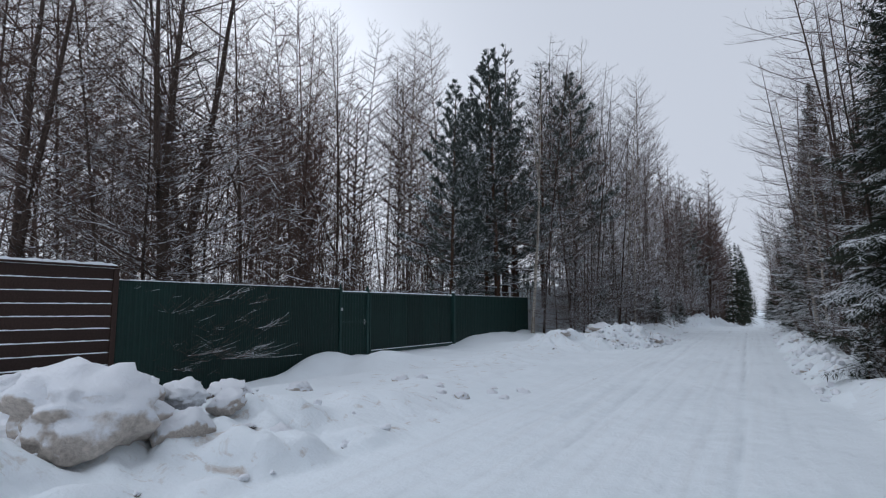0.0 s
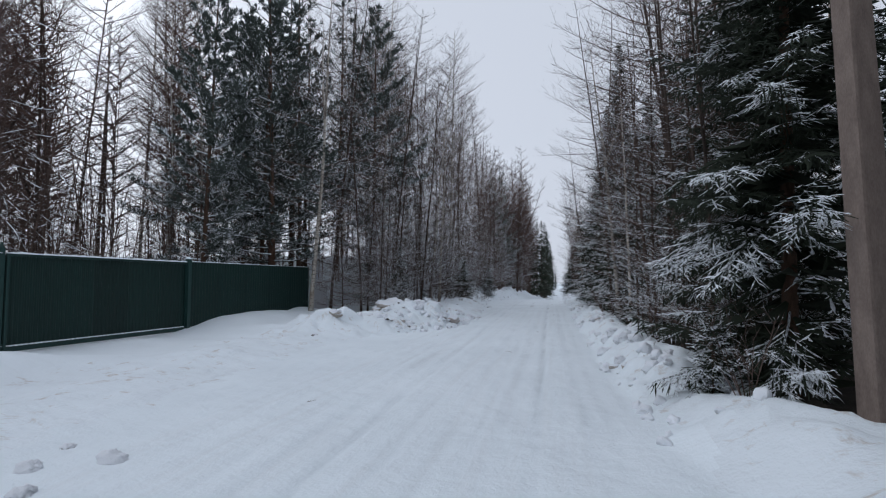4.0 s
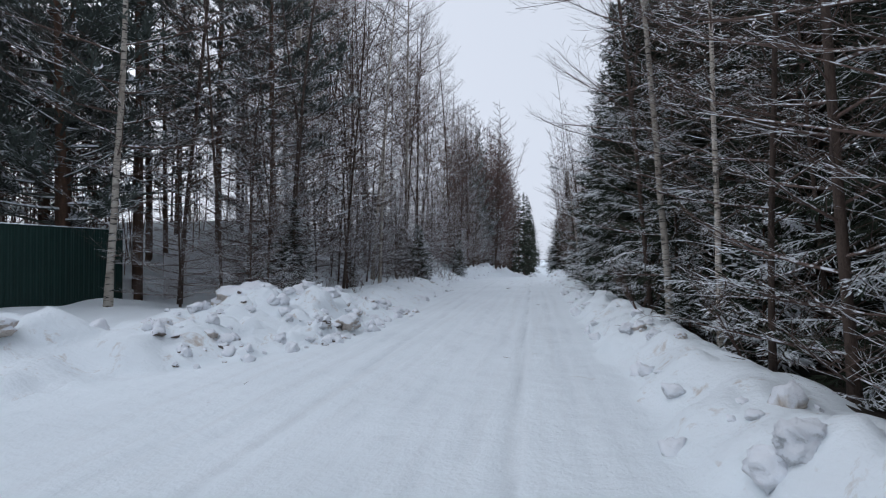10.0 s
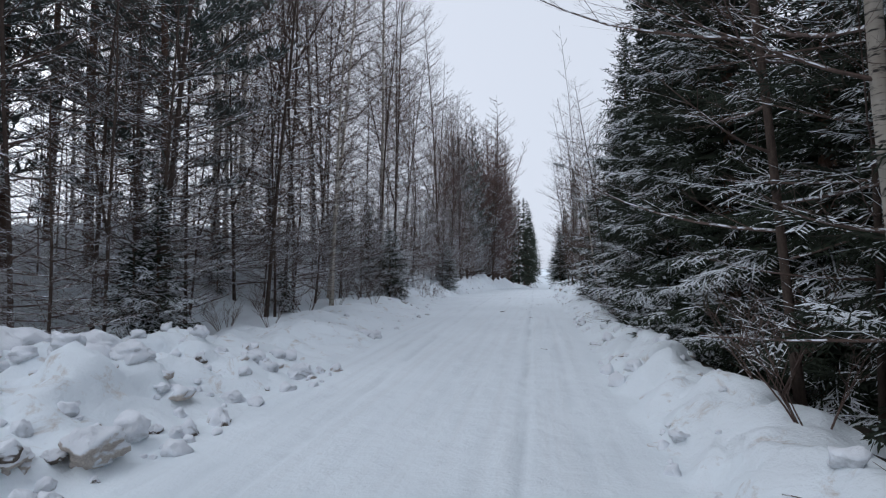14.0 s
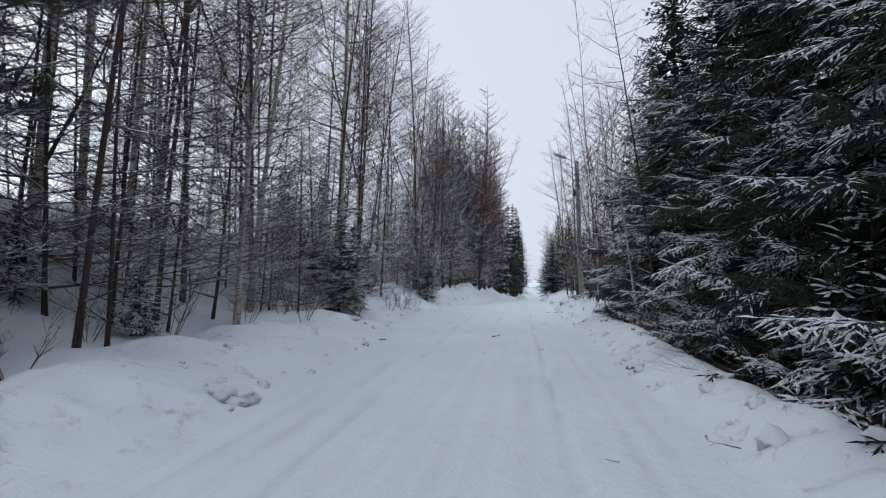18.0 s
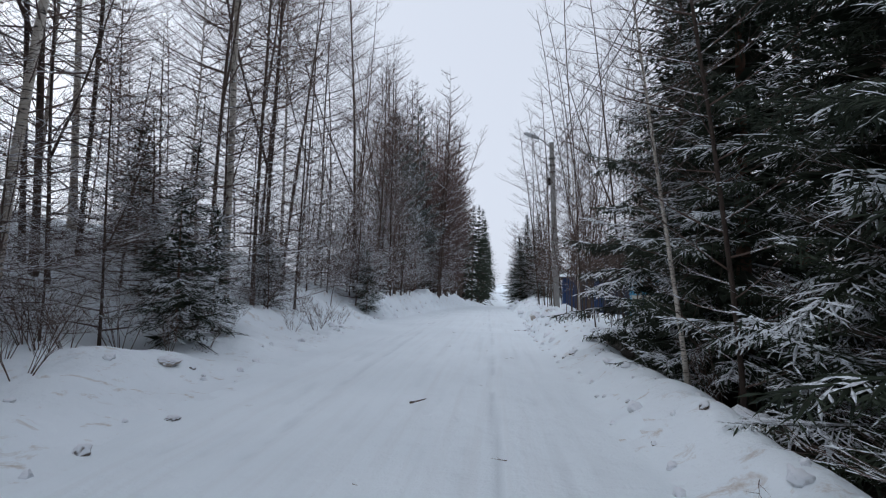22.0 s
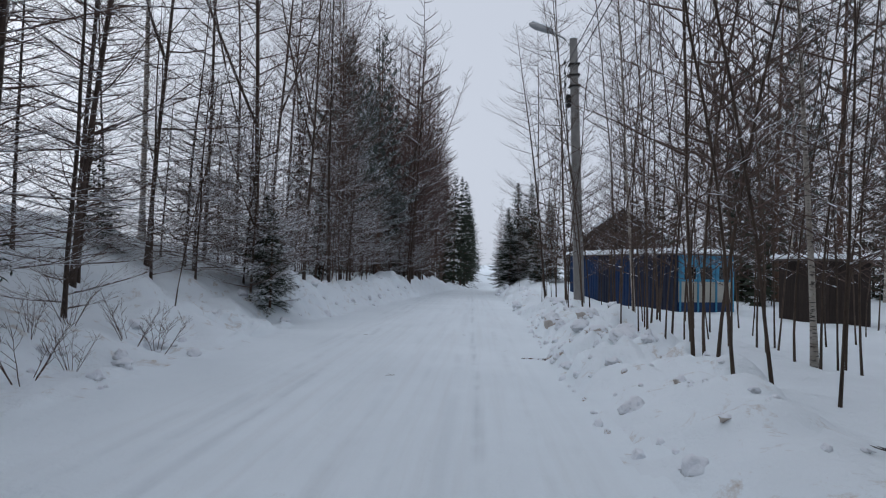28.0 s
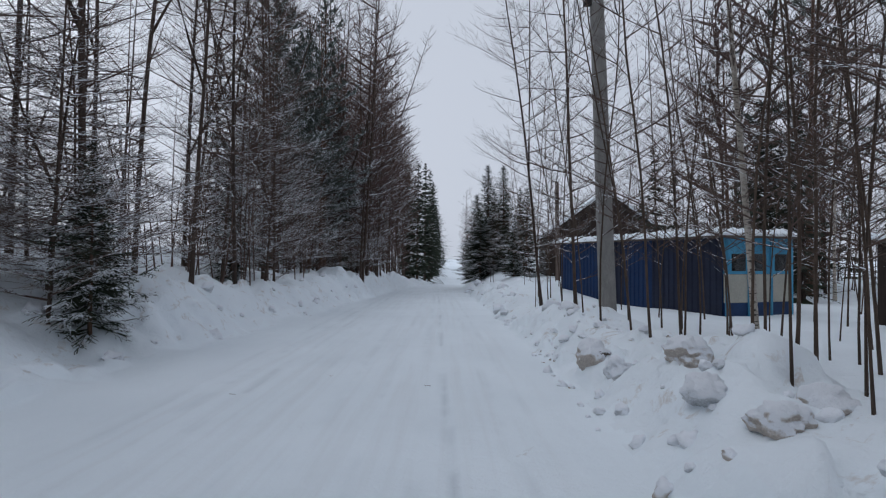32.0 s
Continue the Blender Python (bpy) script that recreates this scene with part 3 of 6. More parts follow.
def bare_tree(seed, height, r0, first, limbs, reach, rise, lift, twigs, sub, snow, sides, wander=0.02, fork=0.0, low_reach=1.0, thick=1.0, segs=5, full=False):
    """A leafless broadleaf tree: stem and crown. first: height of the lowest bough; reach: longest bough."""
    rnd = random.Random(seed)
    stem, crown = Mesher(), Mesher()
    n = 12
    pts = bend(Vector((0, 0, -0.25)), Vector((rnd.uniform(-0.04, 0.04), rnd.uniform(-0.04, 0.04), 1)), height, n, 0.12, wander, rnd)
    radii = [r0 * ((1 - i / n) ** 0.75) + 0.006 for i in range(n + 1)]
    radii[0] *= 1.35
    stem.tube(pts, radii, sides)
    stems = [(pts, radii, 1.0)]
    if fork:
        p, d = along(pts, fork)
        w = rnd.uniform(0, 6.28)
        pts2 = bend(p, d + Vector((math.cos(w), math.sin(w), 0)) * 0.45, height * (1 - fork) * 0.9, 8, 0.5, wander, rnd)
        rad2 = [radii[int(fork * n)] * 0.75 * (1 - i / 8) ** 0.75 + 0.005 for i in range(9)]
        stem.tube(pts2, rad2, max(4, sides - 2))
        stems.append((pts2, rad2, 0.7))
    az = rnd.uniform(0, 6.28)
    s0 = first / height
    for k in range(limbs):
        trunk, rads, size = stems[0] if len(stems) == 1 or rnd.random() < 0.62 else stems[1]
        low = s0 if size == 1.0 else 0.08
        s = low + (0.985 - low) * (k / limbs) ** (0.82 if full else 1.05)
        p, d = along(trunk, s)
        az += 2.39996 + rnd.uniform(-0.5, 0.5)
        u = (s - low) / (1 - low)
        shape = 0.2 + 0.8 * math.sin(math.pi * (0.14 + 0.8 * u)) ** 1.2 if full else 0.22 + 0.78 * (1 - u) ** 0.8
        length = reach * size * shape * rnd.uniform(0.55, 1.1) * (low_reach if u < 0.25 else 1.0)
        e = rise * (0.55 + 0.75 * u) + rnd.uniform(-0.15, 0.15)
        way = Vector((math.cos(az) * math.cos(e), math.sin(az) * math.cos(e), math.sin(e)))
        m = segs
        b = bend(p, way, length, m, lift * rnd.uniform(0.2, 1.4), 0.11, rnd)
        rb = min(0.3 * rads[int(s * (len(rads) - 1))], 0.003 + 0.0042 * length) + 0.002
        crown.limb(b, [thick * (rb * (1 - 0.85 * i / m) + 0.001) for i in range(m + 1)], rnd, snow, 0.8)
        count = max(3, int(twigs * length / reach * 1.15))
        for j in range(count):
            q = 0.1 + 0.89 * (j + rnd.random() * 0.8) / count
            tp, td = along(b, min(q, 0.99))
            side = Vector((td.y, -td.x, 0)).normalized() * (1 if (j + k) % 2 else -1)
            tl = length * (0.48 * (1 - q) + 0.15) * rnd.uniform(0.6, 1.15) + 0.08
            way = td * rnd.uniform(0.7, 1.1) + side * rnd.uniform(0.35, 0.85) + Vector((0, 0, rnd.uniform(-0.15, 0.4) + 0.2 * lift))
            w2 = bend(tp, way, tl, 2, 0.25 * lift, 0.14, rnd)
            white = rnd.random() < snow
            crown.whip(w2, thick * (0.0031 + 0.0014 * tl), white)
            subs = max(2, int(sub * (0.5 + tl)))
            for g in range(subs):
                sp, sd = along(w2, 0.12 + 0.85 * (g + rnd.random() * 0.6) / subs)
                ss = Vector((sd.y, -sd.x, 0)).normalized() * (1 if g % 2 else -1)
                sp2 = sp + (sd * rnd.uniform(0.7, 1.1) + ss * rnd.uniform(0.3, 0.8) + Vector((0, 0, rnd.uniform(-0.15, 0.4)))) * (tl * rnd.uniform(0.25, 0.55) + 0.04)
                crown.spike(sp, sp2, thick * 0.0030, white and rnd.random() < 0.8)
    return stem, crown


def spruce_tree(seed, height, reach, step, per, gap, sub, hang, snow, foot=0.15, tilt=0.0, core=7, face=False, fat=1.0):
    """A spruce: feathered boughs in loose whorls, the outer shoots under snow, dark within. face: the finest on one side and low down."""
    rnd = random.Random(seed)
    stem, crown = Mesher(), Mesher()
    n = 10
    pts = bend(Vector((0, 0, -0.2)), Vector((tilt, 0, 1)), height + 0.2, n, 0.05, 0.008, rnd)
    stem.tube(pts, [0.012 * height * (1 - i / n) + 0.006 for i in range(n + 1)], 6)
    z = foot
    az = rnd.uniform(0, 6.28)
    while z < height - 0.05:
        u = z / height
        base, _ = along(pts, min(0.999, (z + 0.2) / (height + 0.2)))
        full = reach * (1 - u) ** 0.8 * (0.66 + 0.34 * min(1, u * 6)) + 0.06
        for k in range(per):
            az += 6.2832 / per + rnd.uniform(-0.4, 0.4)
            length = full * rnd.uniform(0.5, 1.22)
            e = -0.26 + 0.25 * max(0, 1 - u * 9) + 0.85 * u ** 1.4 + rnd.gauss(0, 0.2)
            way = Vector((math.cos(az) * math.cos(e), math.sin(az) * math.cos(e), math.sin(e)))
            m = 5
            b = bend(base + Vector((0, 0, rnd.uniform(-step, step) * 0.5)), way, length, m, rnd.uniform(-0.35, 0.6), 0.1, rnd)
            laden = 0.96 if rnd.random() < snow else 0.2
            crown.limb(b, [0.004 + 0.0055 * length * (1 - i / m) for i in range(m + 1)], rnd, laden * 0.8, 0.9)
            back = math.cos(az) > 0.3 and face
            fine = not (u > 0.52 or back)
            count = max(2, int(length / (gap * (1.0 if fine else 1.6))))
            for j in range(count):
                q = 0.14 + 0.84 * (j + 0.5) / count
                tp, td = along(b, q)
                flat = Vector((td.y, -td.x, 0)).normalized()
                white = rnd.random() < laden * (0.15 + 1.0 * q)
                for sgn in (-1, 1):
                    tl = min(0.5, 0.1 + 0.36 * length * (1.0 - q) ** 0.8) * rnd.uniform(0.5, 1.2)
                    end = tp + (td * rnd.uniform(0.45, 0.95) + flat * sgn * rnd.uniform(0.5, 1.0) + Vector((0, 0, rnd.uniform(-0.7, 0.15)))).normalized() * tl
                    sd = (end - tp).normalized()
                    ss = Vector((sd.y, -sd.x, 0)).normalized()
                    if fine:
                        crown.finger(tp, end, 0.0115 + 0.005 * rnd.random(), white)
                    else:
                        crown.spray(tp, end, 0.024 * fat, white)
                    subs = min(sub if fine else 2, int(tl / 0.05))
                    for g in range(subs):
                        r = (g + rnd.random() * 0.6) / subs
                        sp = tp.lerp(end, 0.18 + 0.78 * r)
                        tip = sp + (sd * rnd.uniform(0.4, 0.9) + ss * (0.75 if g % 2 else -0.75) + Vector((0, 0, rnd.uniform(-0.6, 0.1)))) * (0.05 + 0.3 * tl * (1 - 0.6 * r)) * rnd.uniform(0.7, 1.2)
                        if fine:
                            crown.finger(sp, tip, 0.0105, white and rnd.random() < 0.9)
                        else:
                            crown.spray(sp, tip, 0.02, white and rnd.random() < 0.85)
                for g in range(hang if fine else 0):
                    sp = tp + flat * rnd.uniform(-0.5, 0.5) * 0.3
                    crown.spray(sp, sp + Vector((rnd.uniform(-0.08, 0.08), rnd.uniform(-0.08, 0.08), -rnd.uniform(0.08, 0.24))) + td * 0.06, 0.011, False)
            tip = b[-1] + (b[-1] - b[-2]).normalized() * 0.15
            crown.finger(b[-1], tip, 0.014, rnd.random() < laden)
        for k in range(core):
            w = rnd.uniform(0, 6.28)
            end = base + Vector((math.cos(w), math.sin(w), rnd.uniform(-0.45, 0.05))) * full * rnd.uniform(0.3, 0.6)
            crown.spray(base + Vector((0, 0, rnd.uniform(-0.1, 0.1))), end, (0.05 + 0.06 * full) * min(fat, 2.0), False)
        z += step * (0.75 + 0.5 * rnd.random()) * (1 - 0.35 * u)
    return stem, crown


def pine_tree(seed, height, reach, first, boughs, tufts, spines, snow, sides=7):
    rnd = random.Random(seed)
    stem, crown = Mesher(), Mesher()
    n = 10
    pts = bend(Vector((0, 0, -0.25)), Vector((rnd.uniform(-0.02, 0.02), rnd.uniform(-0.02, 0.02), 1)), height, n, 0.05, 0.012, rnd)
    stem.tube(pts, [0.0075 * height * (1 - i / n) ** 0.8 + 0.01 for i in range(n + 1)], sides)
    az = rnd.uniform(0, 6.28)
    for k in range(boughs):
        s = first / height + (0.99 - first / height) * k / boughs
        u = k / boughs
        p, _ = along(pts, s)
        az += 2.39996 + rnd.uniform(-0.5, 0.5)
        length = (reach * (1 - u) ** 0.7 * (0.55 + 0.45 * min(1, u * 5)) + 0.25) * rnd.uniform(0.6, 1.1)
        e = -0.05 + 0.75 * u + rnd.uniform(-0.15, 0.15)
        way = Vector((math.cos(az) * math.cos(e), math.sin(az) * math.cos(e), math.sin(e)))
        b = bend(p, way, length, 4, 0.35, 0.1, rnd)
        crown.limb(b, [0.008 + 0.009 * length * (1 - i / 4) for i in range(5)], rnd, snow, 1.0)
        if u < 0.12 and rnd.random() < 0.5:
            continue
        for j in range(max(2, int(tufts * length / reach * 1.5))):
            q = rnd.uniform(0.4, 1.0)
            tp, td = along(b, min(q, 0.99))
            flat = Vector((td.y, -td.x, 0)).normalized()
            end = tp + (td * rnd.uniform(0.3, 1) + flat * rnd.uniform(-1, 1) + Vector((0, 0, rnd.uniform(0.0, 0.5)))).normalized() * length * rnd.uniform(0.1, 0.32)
            crown.limb([tp, end], [0.008, 0.006], rnd, snow, 1.0)
            ax = (end - tp).normalized()
            for g in range(spines):
                r = Vector((rnd.uniform(-1, 1), rnd.uniform(-1, 1), rnd.uniform(-0.5, 1)))
                w0 = tp.lerp(end, rnd.uniform(0.35, 1))
                crown.spray(w0, w0 + (ax * 0.7 + r * 0.8).normalized() * rnd.uniform(0.14, 0.28), 0.03, rnd.random() < snow * 1.5)
    return stem, crown


def bush(seed, stems, height, snow, twigs=5, spread=0.35, thick=1.0):
    """Several thin shoots from one foot, each a mesh of its own."""
    rnd = random.Random(seed)
    out = []
    for k in range(stems):
        m = Mesher()
        a = rnd.uniform(0, 6.28)
        h = height * rnd.uniform(0.55, 1.1)
        b = bend(Vector((math.cos(a) * 0.12, math.sin(a) * 0.12, -0.1)), Vector((math.cos(a) * spread, math.sin(a) * spread, 1)), h, 5, 0.1, 0.09, rnd)
        m.limb(b, [thick * (0.011 * (1 - i / 6) + 0.002) for i in range(6)], rnd, snow * 0.5, 0.6)
        for j in range(twigs):
            tp, td = along(b, rnd.uniform(0.3, 0.98))
            w = rnd.uniform(0, 6.28)
            tw = bend(tp, td + Vector((math.cos(w), math.sin(w), 0.2)), h * rnd.uniform(0.15, 0.4), 2, 0.2, 0.15, rnd)
            m.limb(tw, [thick * 0.0055, thick * 0.0042, thick * 0.0022], rnd, snow, 1.0)
            for g in range(2):
                sp, sd = along(tw, rnd.uniform(0.3, 0.9))
                w = rnd.uniform(0, 6.28)
                m.spike(sp, sp + (sd + Vector((math.cos(w), math.sin(w), 0.2)) * 0.8) * 0.14, 0.0042, rnd.random() < snow)
        out.append(m)
    return out


SNOWED = {"spruce_needles": NEEDLE_SNOW, "pine_needles": PINE_SNOW}
# every kind: stem, crown, stem material, crown materials, name, label, category
MODELS = {}


def model(key, parts, bark, twig, name, label, category, crown="crown"):
    stem, top = parts
    MODELS[key] = dict(stem=stem, top=top, bark=bark, twig=twig, name=name, label=label, category=category, crown=crown, first=None, scale=1.0)


for i in range(3):
    model(f"birch{i}", bare_tree(100 + i, 17.0 + i, 0.092, 2.0 + 0.8 * i, 84, 3.2, 0.42, 0.4, 15, 4, 0.5, 8, 0.018, 0.5 if i == 1 else 0, full=True), BIRCH, TWIG, "birch_tree",
          "tall leafless birch with patchy white bark and snow-lined twigs", "tree")
for i in range(4):
    model(f"alder{i}", bare_tree(200 + i, 14.0 + i * 0.7, 0.05, 1.0, 62, 2.8, 0.28, 0.4, 11, 3, 0.6, 6, 0.024, 0.35 if i % 2 else 0, 1.2, full=True), ALDER, TWIG, "alder_tree",
          "slender leafless alder with grey bark and snow-covered boughs", "tree")
for i in range(3):
    model(f"arch{i}", bare_tree(300 + i, 8.0 + i * 0.8, 0.042, 0.4, 54, 2.0, 0.32, 0.25, 13, 4, 0.75, 6, 0.03, 0.3 if i == 2 else 0, 0.85), ALDER, TWIG, "young_alder",
          "young leafless alder with long level boughs under snow", "tree")
for i in range(4):
    model(f"rod{i}", bare_tree(400 + i, 8.5 + i * 0.9, 0.0125, 1.8, 30, 1.4, 0.6, 0.3, 8, 2, 0.22, 5, 0.055, segs=3), SAPLING, TWIG, "sapling",
          "thin bare sapling with a dark stem standing in snow", "tree")
for i in range(3):
    model(f"level{i}", bare_tree(450 + i, 6.5 + i, 0.038, 0.5, 74, 2.5, 0.15, 0.22, 15, 5, 0.75, 5, 0.035, 0.35 if i == 1 else 0, 1.1), ALDER, TWIG, "roadside_alder",
          "low leafless alder whose long level boughs carry lines of snow", "tree")
model("forkbirch", bare_tree(120, 13.0, 0.075, 0.9, 60, 2.9, 0.22, 0.3, 13, 4, 0.7, 8, 0.03, 0.55, 1.2, full=True), BIRCH, TWIG, "birch_tree",
      "slender birch with long snow-lined boughs reaching out from low down", "tree")
model("oak", bare_tree(500, 13.5, 0.15, 2.2, 60, 5.0, 0.5, 0.25, 22, 5, 0.6, 9, 0.035, 0.28, 1.0, 1.25, 7), ALDER, TWIG, "old_alder",
      "broad leafless tree with crooked dark boughs edged with snow", "tree")
for i in range(3):
    model(f"redbirch{i}", bare_tree(550 + i, 16.0 + i, 0.065, 1.0, 120, 2.3, 0.6, 0.45, 11, 4, 0.15, 6, 0.015, 0.25, segs=4, full=True), ALDER, TWIG_RED, "bushy_birch",
          "narrow leafless birch with dense reddish twigs", "tree")
for i in range(3):
    model(f"spruce{i}", spruce_tree(600 + i, 9.5 + i * 1.2, 2.3, 0.29, 6, 0.085, 7, 2, 0.36, 0.4, face=True), PINE_BARK, NEEDLE, "spruce_tree",
          "dark green spruce with snow lying on its drooping boughs", "tree")
for i in range(2):
    model(f"fir{i}", spruce_tree(650 + i, 3.4 + i, 1.5, 0.22, 6, 0.1, 5, 0, 0.75, 0.12, core=3), PINE_BARK, NEEDLE, "young_spruce",
          "young spruce with snow-laden boughs down to the ground", "tree")
model("firlet", spruce_tree(670, 1.35, 0.5, 0.13, 6, 0.06, 4, 0, 0.8, 0.1, core=2), PINE_BARK, NEEDLE, "spruce_seedling", "small spruce seedling covered with snow", "tree")
for i in range(2):
    model(f"pine{i}", pine_tree(700 + i, 15.0 + i * 0.8, 3.3, 2.0 + i * 0.6, 104, 22, 12, 0.55), PINE_BARK, PINE_NEEDLE, "pine_tree",
          "tall pine with a bluish green crown dusted with snow", "tree")
for i in range(3):
    model(f"bush{i}", (None, bush(750 + i, 6 + i, 1.25 + 0.25 * i, 0.7, 8, 0.5, 0.65)), None, TWIG, "bare_bush", "bare bush of thin rods in the snow", "bush", "shoot")

# lean ones for the depth of the wood
for i in range(3):
    model(f"thinbirch{i}", bare_tree(800 + i, 17 + i, 0.055, 1.8, 74, 2.6, 0.5, 0.35, 12, 4, 0.25, 6, 0.025, thick=1.4, segs=3, full=True), BIRCH, TWIG_RED, "birch_tree",
          "tall thin birch among the trees of the wood", "tree")
for i in range(3):
    model(f"thinalder{i}", bare_tree(830 + i, 14.5 + i, 0.042, 1.0, 74, 2.6, 0.4, 0.35, 12, 4, 0.3, 5, 0.028, thick=1.4, segs=3, full=True), ALDER, TWIG_RED, "alder_tree",
          "thin dark-stemmed alder among the trees of the wood", "tree")
for i in range(2):
    model(f"backspruce{i}", spruce_tree(860 + i, 10.5 + i, 2.2, 0.45, 6, 0.26, 2, 0, 0.4), PINE_BARK, NEEDLE, "spruce_tree",
          "dark spruce standing back in the wood, snow on its boughs", "tree")
    model(f"backpine{i}", pine_tree(880 + i, 15.5 + i, 2.6, 3.0, 50, 10, 8, 0.35, 6), PINE_BARK, PINE_NEEDLE, "pine_tree",
          "tall pine in the wood with a high crown", "tree")


def plant(key, x, y, turn=0.0, scale=1.0, lean=0.0, lean_to=0.0, label="", sink=0.0, high=1.0):
    """Stands one tree of a kind on the ground."""
    k = MODELS[key]
    size = Matrix.Diagonal((scale, scale, scale * high, 1))
    m = Matrix.Translation((x, y, gz(x, y) - sink)) @ Matrix.Rotation(lean, 4, Vector((-math.sin(lean_to), math.cos(lean_to), 0))) @ Matrix.Rotation(turn, 4, "Z")
    if k["first"] is None:
        root = new(k["name"])
        root.empty_display_size = 0.2
        if k["stem"]:
            part("trunk", k["stem"].mesh("trunk", [k["bark"]]), root)
        for top in k["top"] if isinstance(k["top"], list) else [k["top"]]:
            part(k["crown"], top.mesh(k["crown"], [k["twig"], SNOWED.get(k["twig"].name, TWIG_SNOW)]), root)
        tagged(root, k["label"], k["category"], group="trees of the wood")
        root.matrix_basis = m @ size
        k["first"], k["size"] = root, (scale, scale * high)
    else:
        s0, h0 = k["size"]
        root = copy_thing(k["first"], m @ Matrix.Diagonal((scale / s0, scale / s0, scale * high / h0, 1)))
    if label:
        tagged(root, label)
    return root

# ---------------------------------------------------------------- planting: single trees that stand out
plant("forkbirch", -7.87, 24.5, 0.4, 0.95, 0.03, 0.0, "slender white-barked birch beside the end of the green fence")
plant("oak", -13.3, 10.6, 0.6, 1.0, 0.12, 0.3, "broad leafless tree with crooked snow-edged boughs behind the fence")
plant("alder1", -11.8, 10.6, 2.0, 0.8, 0.05, 0.0, "leafless tree whose snowy boughs hang over the green fence")
plant("oak", -11.4, 9.3, 1.9, 0.95, label="leafless tree whose snowy boughs reach over the green fence")
plant("alder3", -11.6, 11.8, 1.3, 0.9)
for x, y, k, s in ((-11.2, 8.7, "level2", 1.0), (-11.2, 10.0, "level0", 1.0)):
    plant(k, x, y, x * 3.3 + y, s, label="low leafless alder whose snowy boughs hang over the green fence")
plant("alder0", -11.8, 8.2, 0.3, 0.8)
plant("oak", -12.8, 7.0, 2.7, 0.85)
plant("alder1", -15.5, 12.5, 0.0, 1.1)
plant("pine0", -10.0, 25.6, 0.2, 0.97)
plant("pine1", -7.8, 31.2, 1.4, 0.91)
plant("pine0", -11.2, 23.0, 2.6, 0.8)
plant("pine1", -12.5, 27.5, 4.0, 0.85)
for x, y, k, s in ((-20.2, 32.4, "birch0", 1.05), (-19.3, 31.5, "birch2", 1.0), (-21.0, 33.5, "birch1", 1.0), (-20.8, 31.0, "birch0", 0.95),
                   (-17.2, 22.0, "redbirch0", 1.0), (-18.2, 20.5, "redbirch1", 1.0), (-19.5, 22.5, "redbirch2", 1.05), (-8.2, 33.6, "birch1", 0.95),
                   (-7.6, 39.8, "redbirch1", 0.95), (-7.0, 47.5, "redbirch0", 1.0), (-5.9, 54.5, "redbirch2", 1.0)):
    plant(k, x, y, x * 3.1 + y, s)
# birches and alders on the slope beside the road
for x, y, k, s, ln, to in ((-6.9, 35.8, "alder0", 0.95, 0.10, 0.4), (-6.7, 38.1, "birch2", 0.8, 0.05, 0.2), (-5.6, 35.6, "birch0", 0.62, 0.07, 0.1), (-6.6, 34.6, "alder1", 0.9, 0.09, 0.6),
                           (-5.7, 31.9, "alder2", 0.8, 0.14, 0.5), (-6.9, 45.0, "birch2", 1.0, 0.03, 0.0), (-6.3, 45.4, "alder3", 1.0, 0.02, 1.0), (-9.9, 36.4, "birch1", 0.9, 0.04, 2.0),
                           (-11.0, 40.4, "alder0", 1.0, 0.03, 0.4), (-9.2, 38.9, "alder1", 1.0, 0.05, 0.2), (-12.2, 42.0, "birch0", 0.9, 0.02, 0.0), (-8.3, 41.6, "alder2", 1.0, 0.04, 0.0),
                           (-10.0, 33.0, "alder3", 1.0, 0.03, 0.2), (-8.9, 35.3, "birch2", 0.8, 0.08, 0.7), (-6.3, 29.0, "alder1", 0.95, 0.04, 0.4), (-8.4, 27.4, "alder0", 1.05, 0.02, 0.0),
                           (-7.2, 49.5, "alder0", 0.95, 0.03, 0.0), (-8.8, 48.6, "alder2", 1.0, 0.03, 0.4), (-7.6, 52.3, "alder1", 1.0, 0.06, 0.5), (-7.0, 67.6, "pine1", 0.8, 0.02, 0.0),
                           (-5.6, 50.1, "rod1", 0.62, 0.12, 0.3), (-6.4, 71.5, "pine0", 0.8, 0.0, 0.0), (-9.5, 55.0, "birch1", 0.85, 0.02, 0.0), (-8.7, 37.3, "alder3", 1.05, 0.05, 0.3), (-10.4, 38.5, "birch0", 0.95, 0.02, 0.0), (-11.6, 37.0, "alder2", 1.1, 0.03, 0.4), (-8.0, 40.0, "alder1", 0.95, 0.04, 0.2), (-9.3, 42.6, "birch1", 0.9, 0.02, 0.0), (-7.9, 55.5, "alder2", 1.0, 0.03, 0.3), (-9.4, 52.4, "alder0", 1.05, 0.02, 0.0), (-6.7, 57.4, "alder3", 1.0, 0.03, 0.2), (-6.5, 55.4, "level0", 0.95, 0.03, 0.0), (-7.3, 53.4, "level2", 0.9, 0.03, 0.0), (-8.3, 58.5, "alder1", 1.0, 0.02, 0.0)):
    plant(k, x, y, x * 5.3 + y * 1.7, s, ln * 0.6, to)
